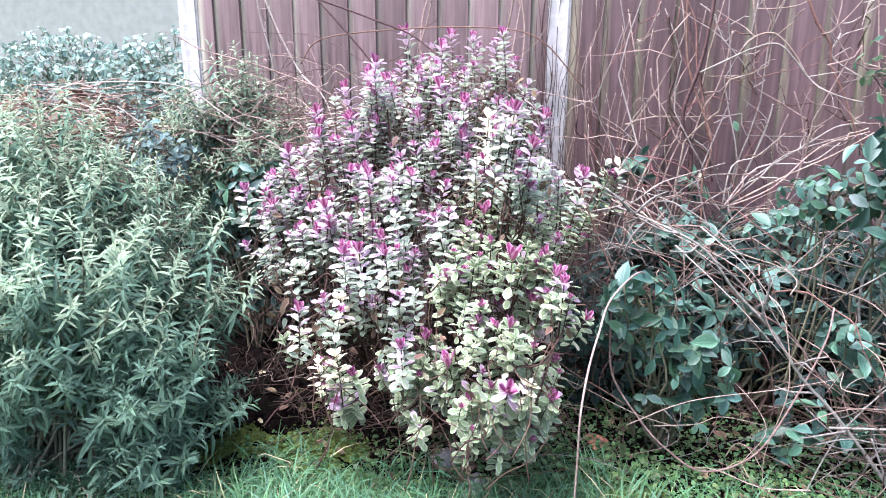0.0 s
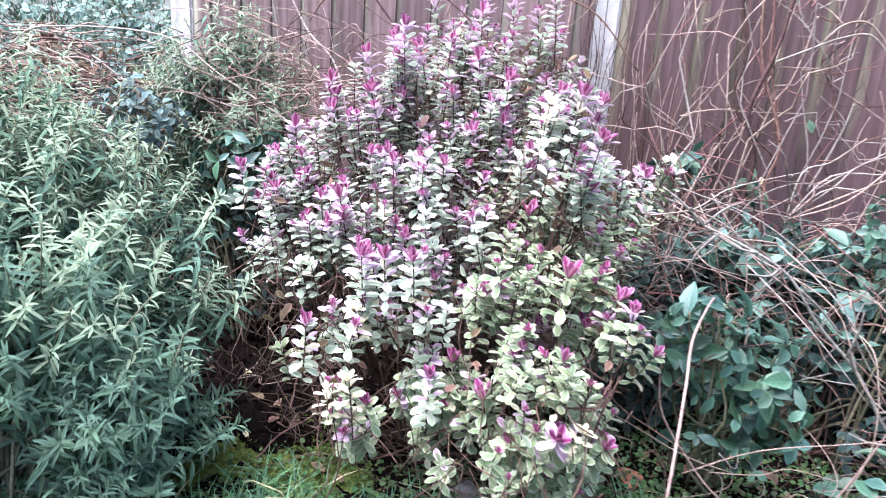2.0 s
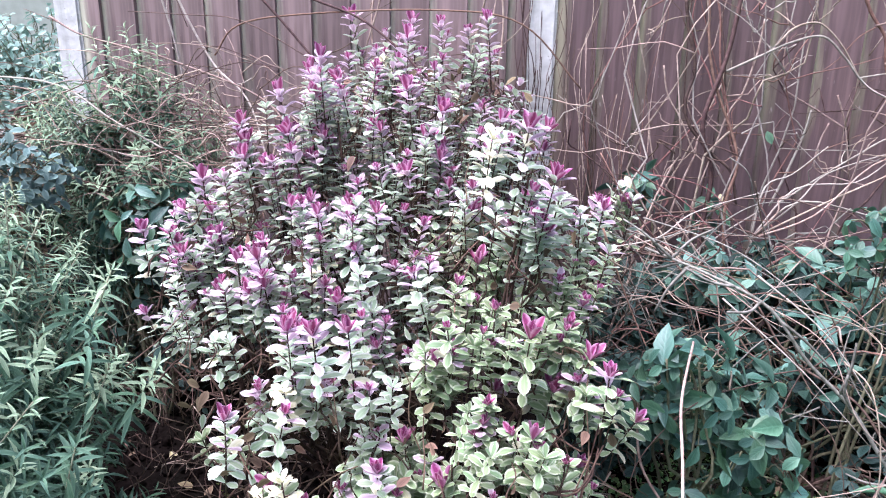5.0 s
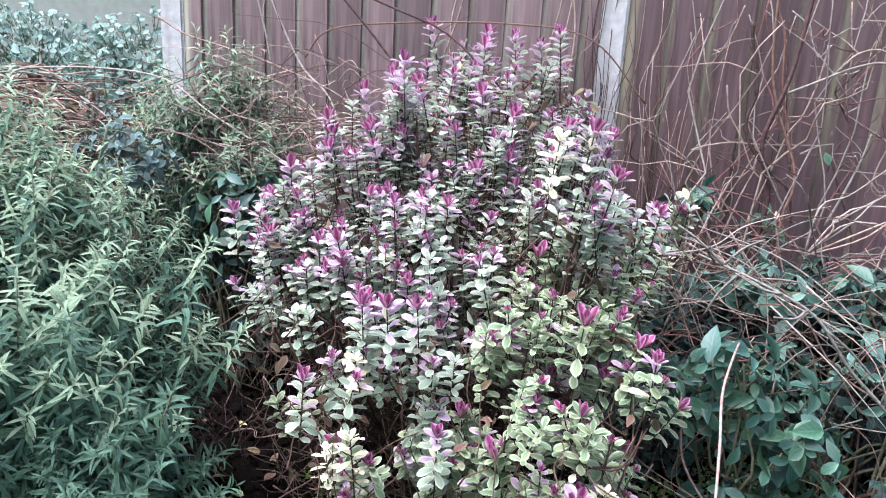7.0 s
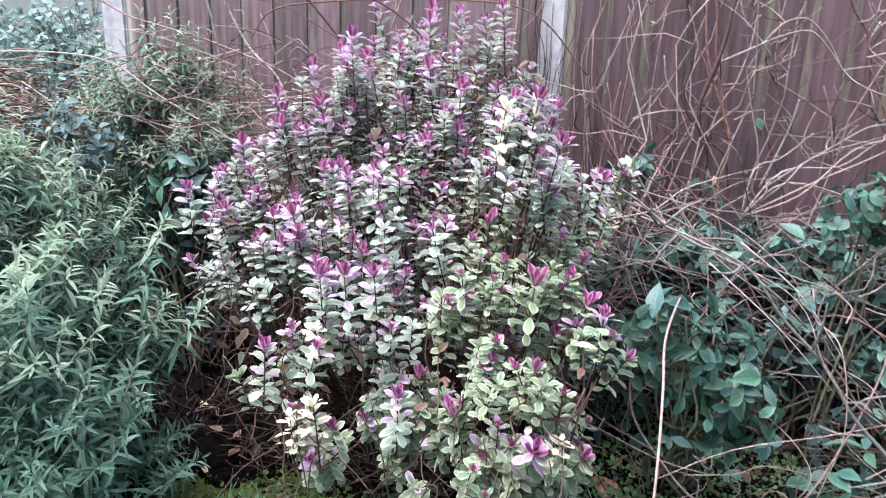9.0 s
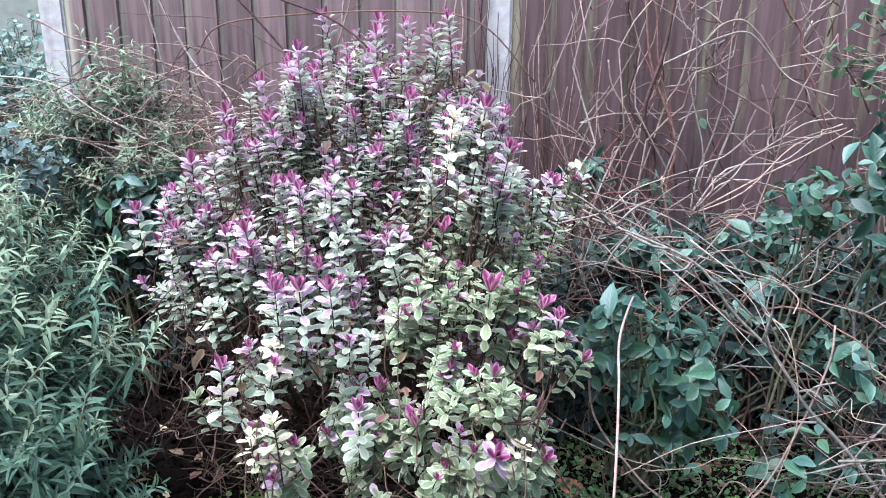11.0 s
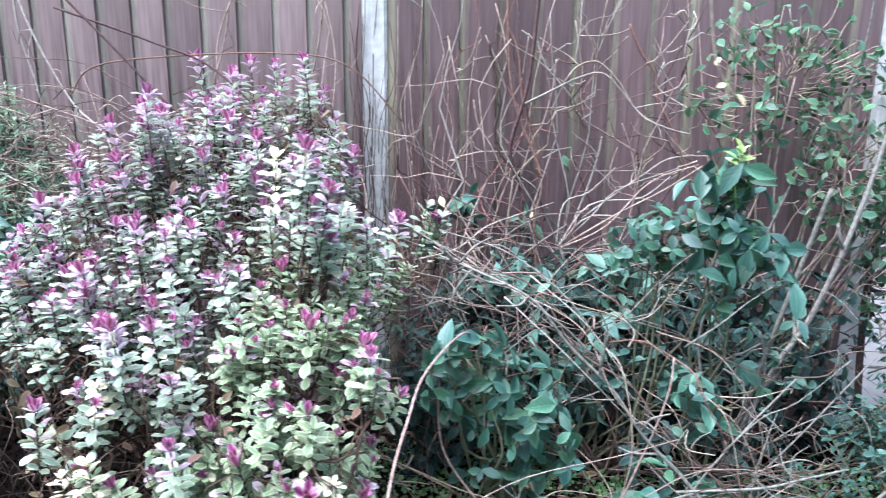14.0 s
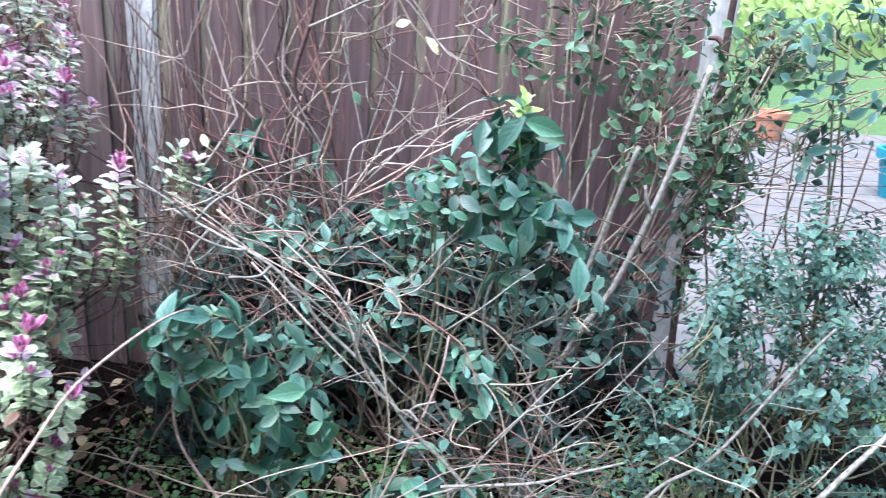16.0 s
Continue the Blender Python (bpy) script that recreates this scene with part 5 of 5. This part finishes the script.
# a long runner of the climber that arches over and hangs in front, with withered leaves
pts = smooth_path([(1.25, -0.2, 1.75), (1.22, -0.5, 2.05), (1.05, -1.1, 2.2), (0.88, -1.55, 2.05), (0.83, -1.67, 1.8), (0.855, -1.66, 1.56), (0.885, -1.65, 1.475), (0.93, -1.64, 1.43)], 6)
runner = stem_part(pts, 0.004, 0.0009, vine_mat, "runner")
for k, (p, way, size) in enumerate((((0.868, -1.652, 1.50), (-0.6, -0.6, 0.4), 0.3), ((0.889, -1.65, 1.47), (0.3, -1, 0.5), 0.38), ((0.910, -1.645, 1.452), (0.5, -0.8, 0.7), 0.4))):
    v, f, u = OVAL[k]
    g = Geo()
    g.add(turned(v, aim(p, way, 1.9 * k, size)), f, u)
    attach("leaf", g.mesh("leaf", dry_cream_mat), runner, None, "withered cream leaf")

# ---- on the ground ----
rng = random.Random(61)
g = Geo()
for i in range(760):
    x, y = rng.uniform(-1.4, 1.7), rng.uniform(-1.35, -0.1)
    if y < bed_edge(x) - 0.05 or (x < -0.45 and rng.random() < 0.85):
        continue
    v, f, u = OVAL[i % 3]
    m = aim((x, y, soil_height(x, y) + 0.006 + 0.01 * rng.random()), (rng.gauss(0, .35), rng.gauss(0, .35), 1), rng.uniform(0, 6.28), rng.uniform(0.45, 1.0))
    g.add(turned(v, m), f, u, 0 if rng.random() < 0.93 else 1)
solo("leaf_litter", g, [dead_leaf_mat, dry_cream_mat], "scattered brown fallen leaves on the soil", "leaf litter", kind="stuff")
g = Geo()
CRUMBS = []
for k in range(4):
    bm = bmesh.new()
    bmesh.ops.create_icosphere(bm, subdivisions=1, radius=1.0)
    vs = [v.co * (1 + 0.5 * noise.noise(v.co * 1.3 + Vector((7 * k, 0, 0)))) for v in bm.verts]
    bm.verts.index_update()
    CRUMBS.append((np.array([v[:] for v in vs]), [[v.index for v in f.verts] for f in bm.faces], [(0.5, 0.5)] * len(vs)))
    bm.free()
for i in range(5200):
    x, y = rng.uniform(-1.45, 1.8), rng.uniform(-1.45, -0.25)
    if y < bed_edge(x) + 0.02 or (x > -0.3 and rng.random() < 0.6):
        continue
    v, f, u = CRUMBS[i % 4]
    size = 0.004 + 0.014 * rng.random() ** 3
    g.add(turned(v, aim((x, y, soil_height(x, y) + 0.25 * size), (rng.gauss(0, 1), rng.gauss(0, 1), 1), 0, size)), f, u)
solo("soil_crumbs", g, soil_mat, "loose dark crumbs of soil on the bed, shade in their colour", "soil", kind="stuff", smooth=False)
g = Geo()
ROUND = blade(0.022, 0.021, 0.5, 0.1, 0.1, 3, 0.6)
for i in range(22000):
    x, y = rng.uniform(-1.25, 1.9), rng.uniform(-1.5, -0.35)
    e = y - bed_edge(x)
    dens = (0.18 if x < 0 else 0.85) + 0.75 * max(0, noise.noise((x * 2.1, y * 2.1, 8)) + 0.35)
    if e < -0.1 or (x < -0.1 and e > 0.55) or (x < -0.5 and e > 0.2) or rng.random() > dens:
        continue
    m = aim((x, y, ground_height(x, y) + 0.02 + 0.05 * rng.random()), (rng.gauss(0, .5), rng.gauss(-.2, .5), 1), rng.uniform(0, 6.28), rng.uniform(0.3, 1.05))
    v, f, u = ROUND
    g.add(turned(v, m), f, u)
solo("ground_cover", g, clover_mat, "low green ground-cover leaves along the lawn edge", "ground cover", kind="stuff")


def moss_cushion(x, y, size, seed):
    bm = bmesh.new()
    bmesh.ops.create_icosphere(bm, subdivisions=4, radius=1.0)
    for v in bm.verts:
        k = 1 + 0.25 * noise.noise(v.co * 2.2 + Vector((seed, 0, 0))) + 0.1 * noise.noise(v.co * 9)
        v.co = Vector((x + v.co.x * size * k, y + v.co.y * size * 0.75 * k, 0.015 + max(-0.02, v.co.z * size * 0.26 * k)))
    bm.verts.index_update()
    g = Geo()
    g.add([v.co[:] for v in bm.verts], [[v.index for v in f.verts] for f in bm.faces], [(v.co.x, v.co.y) for v in bm.verts])
    bm.free()
    r = random.Random(seed)
    for i in range(900):
        a, q = r.uniform(0, 6.28), r.random() ** 0.5
        p = (x + size * 1.1 * q * math.cos(a), y + size * 0.85 * q * math.sin(a), 0.015 + 0.27 * size * math.sqrt(max(0, 1 - q * q)))
        vv, f, u = SMALL[i % 2]
        g.add(turned(vv, aim(p, (r.gauss(0, .7), r.gauss(0, .7), .6), r.uniform(0, 6.28), r.uniform(0.25, 0.5))), f, u)
    return solo("moss_cushion", g, moss_mat, "yellow-green moss cushion at the lawn edge", "moss", "moss cushions")


for k, (x, y, s) in enumerate(((-0.98, -1.24, 0.17), (-0.86, -1.0, 0.15), (-0.72, -1.1, 0.12), (0.42, -1.2, 0.08), (-0.93, -0.86, 0.10), (-1.14, -1.02, 0.12), (-0.66, -0.92, 0.09), (-0.98, -0.72, 0.10), (-0.82, -1.2, 0.15), (-0.80, -0.84, 0.10), (-0.58, -1.16, 0.11), (-0.70, -1.3, 0.12), (-1.1, -1.36, 0.13), (0.50, -1.16, 0.07))):
    moss_cushion(x, y, s, k + 3)


def stone(x, y, size, mat, seed, label):
    bm = bmesh.new()
    bmesh.ops.create_icosphere(bm, subdivisions=3, radius=size)
    for v in bm.verts:
        k = 1 + 0.3 * noise.noise(v.co * (1.4 / size) + Vector((seed, 0, 0)))
        v.co = Vector((v.co.x * k * 1.2, v.co.y * k, max(-0.01, v.co.z * k * 0.7)))
    me = bpy.data.meshes.new("stone")
    bm.to_mesh(me)
    bm.free()
    me.polygons.foreach_set("use_smooth", [True] * len(me.polygons))
    me.materials.append(mat)
    ob = tagged(new("stone", me), label, "stone", "stones")
    ob.matrix_basis = pose(x, y, ground_height(x, y) + size * 0.25, 0, 0, seed * 40)


stone(0.558, -1.02, 0.022, stone_mat, 1, "small white stone on the soil")
stone(-0.10, -1.22, 0.05, grey_stone_mat, 2, "half-buried grey stone at the lawn edge")
stone(0.28, -0.82, 0.05, clay_mat, 3, "reddish stone half buried in the soil")
stone(-0.22, -1.12, 0.06, grey_stone_mat, 4, "half-buried grey stone at the lawn edge")

# grass of the lawn
g = Geo()
BLADES = []
for k in range(10):
    r = random.Random(k)
    L, bend = r.uniform(0.07, 0.16) * (1.45 if k > 5 else 1.0), r.uniform(0.4, 1.2) + (0.75 if k > 5 else 0.0)
    vs, us = [], []
    for i in range(4):
        s = i / 3
        w = 0.0021 * (1 - s) ** 0.6 + 0.0003
        a = bend * s
        y, z = L * s * math.sin(a * 0.9), L * s * math.cos(a * 0.9)
        vs += [(-w, y, z), (w, y, z)]
        us += [(0, s), (1, s)]
    BLADES.append((np.array(vs), [(2 * i, 2 * i + 1, 2 * i + 3, 2 * i + 2) for i in range(3)], us))
for i in range(52000):
    x, y = rng.uniform(-2.6, 2.3), -0.85 - 1.9 * rng.random() ** 1.25
    e = y - bed_edge(x)
    tuft = noise.noise((x * 3, y * 3, 2.2))
    if e > 0.16 * tuft + (0.03 if x < 0.1 else 0.14) or (e > -0.12 and rng.random() < 0.45):
        continue
    if x > 0.15 and e > -0.25 and rng.random() < 0.35:
        continue
    v, f, u = BLADES[rng.randrange(10)]
    m = aim((x, y, ground_height(x, y) - 0.003), (rng.gauss(0, .25), rng.gauss(-.1, .25), 1), rng.uniform(0, 6.28), rng.uniform(0.6, 1.15) * (1 + 0.35 * tuft))
    g.add(turned(v, m), f, u, 1 if rng.random() < 0.06 else 0)
solo("grass", g, [grass_mat, straw_mat], "rough uncut green grass with a few dry blades", "grass", kind="stuff")

# ---- beyond the fence ends ----
paving = thing("pavement", (3.6, 2.6, 0.0), "pale concrete paving slabs beyond the fence end", "paving", kind="structure")
g = Geo()
box(g, -0.293, 0.293, -0.293, 0.293, 0.0, 0.035, 0.005)
slab = g.mesh("slab", slab_mat, False)
for i in range(9):
    for j in range(12):
        attach("slab", slab, paving, pose(2.35 + 0.6 * i, 0.35 + 0.6 * j, 0.028 + 0.002 * ((i * 7 + j * 3) % 4)))


def plant_pot(x, y, r, h, mat, label):
    bm = bmesh.new()
    prof = [(0.72, 0), (0.95, 0.8), (1.06, 0.8), (1.08, 1.0), (0.94, 1.0), (0.9, 0.86), (0.0, 0.84)]
    rings = [[bm.verts.new((r * k * math.cos(a * math.pi / 12), r * k * math.sin(a * math.pi / 12), h * z)) for a in range(24)] for k, z in prof[:-1]]
    for a, b in zip(rings, rings[1:]):
        for k in range(24):
            bm.faces.new((a[k], a[(k + 1) % 24], b[(k + 1) % 24], b[k]))
    bm.faces.new(rings[0][::-1])
    bm.faces.new(rings[-1])
    me = bpy.data.meshes.new("plant_pot")
    bm.to_mesh(me)
    bm.free()
    me.materials.append(mat)
    ob = tagged(new("plant_pot", me), label, "plant pot")
    ob.matrix_basis = pose(x, y, 0.066)


plant_pot(5.1, 6.3, 0.2, 0.34, clay_mat, "round terracotta plant pot standing on the paving")
plant_pot(5.15, 3.6, 0.28, 0.42, blue_mat, "blue plastic tub standing on the paving")

g = Geo()
box(g, -16, -3.2, 9.0, 9.25, 0.0, 3.2, 0.01)
solo("wall_far", g, stucco_mat, "plain pale grey stucco wall in the distance", "wall", kind="structure", smooth=False)

# a clipped hedge closing the far lawn
rng = random.Random(71)
g = Geo()
bm = bmesh.new()
bmesh.ops.create_grid(bm, x_segments=90, y_segments=12, size=1.0)
for v in bm.verts:
    a, t = v.co.x, (v.co.y + 1) * math.pi / 2
    n = 0.25 * noise.noise((a * 14, t * 2, 3)) + 0.1 * noise.noise((a * 50, t * 7, 1))
    v.co = Vector((16 + 20 * a, 30 - (1.2 + n) * math.cos(t) + 8 * a, max(0.0, (2.6 + n) * math.sin(t))))
bm.verts.index_update()
g.add([v.co[:] for v in bm.verts], [[v.index for v in f.verts] for f in bm.faces], [(0.3, 0.3)] * len(bm.verts))
bm.free()
for i in range(2600):
    a, t = rng.uniform(-1, 1), rng.uniform(0.1, 2.2)
    p = (16 + 20 * a, 30 - 1.3 * math.cos(t) + 8 * a, 2.6 * math.sin(t))
    v, f, u = OVAL[i % 3]
    g.add(turned(v, aim(p, (rng.gauss(0, 1), -1, rng.gauss(0.4, 1)), rng.uniform(0, 6.28), rng.uniform(3, 6))), f, u)
solo("hedge", g, hedge_mat, "long light green hedge at the end of the lawn", "hedge", kind="stuff")
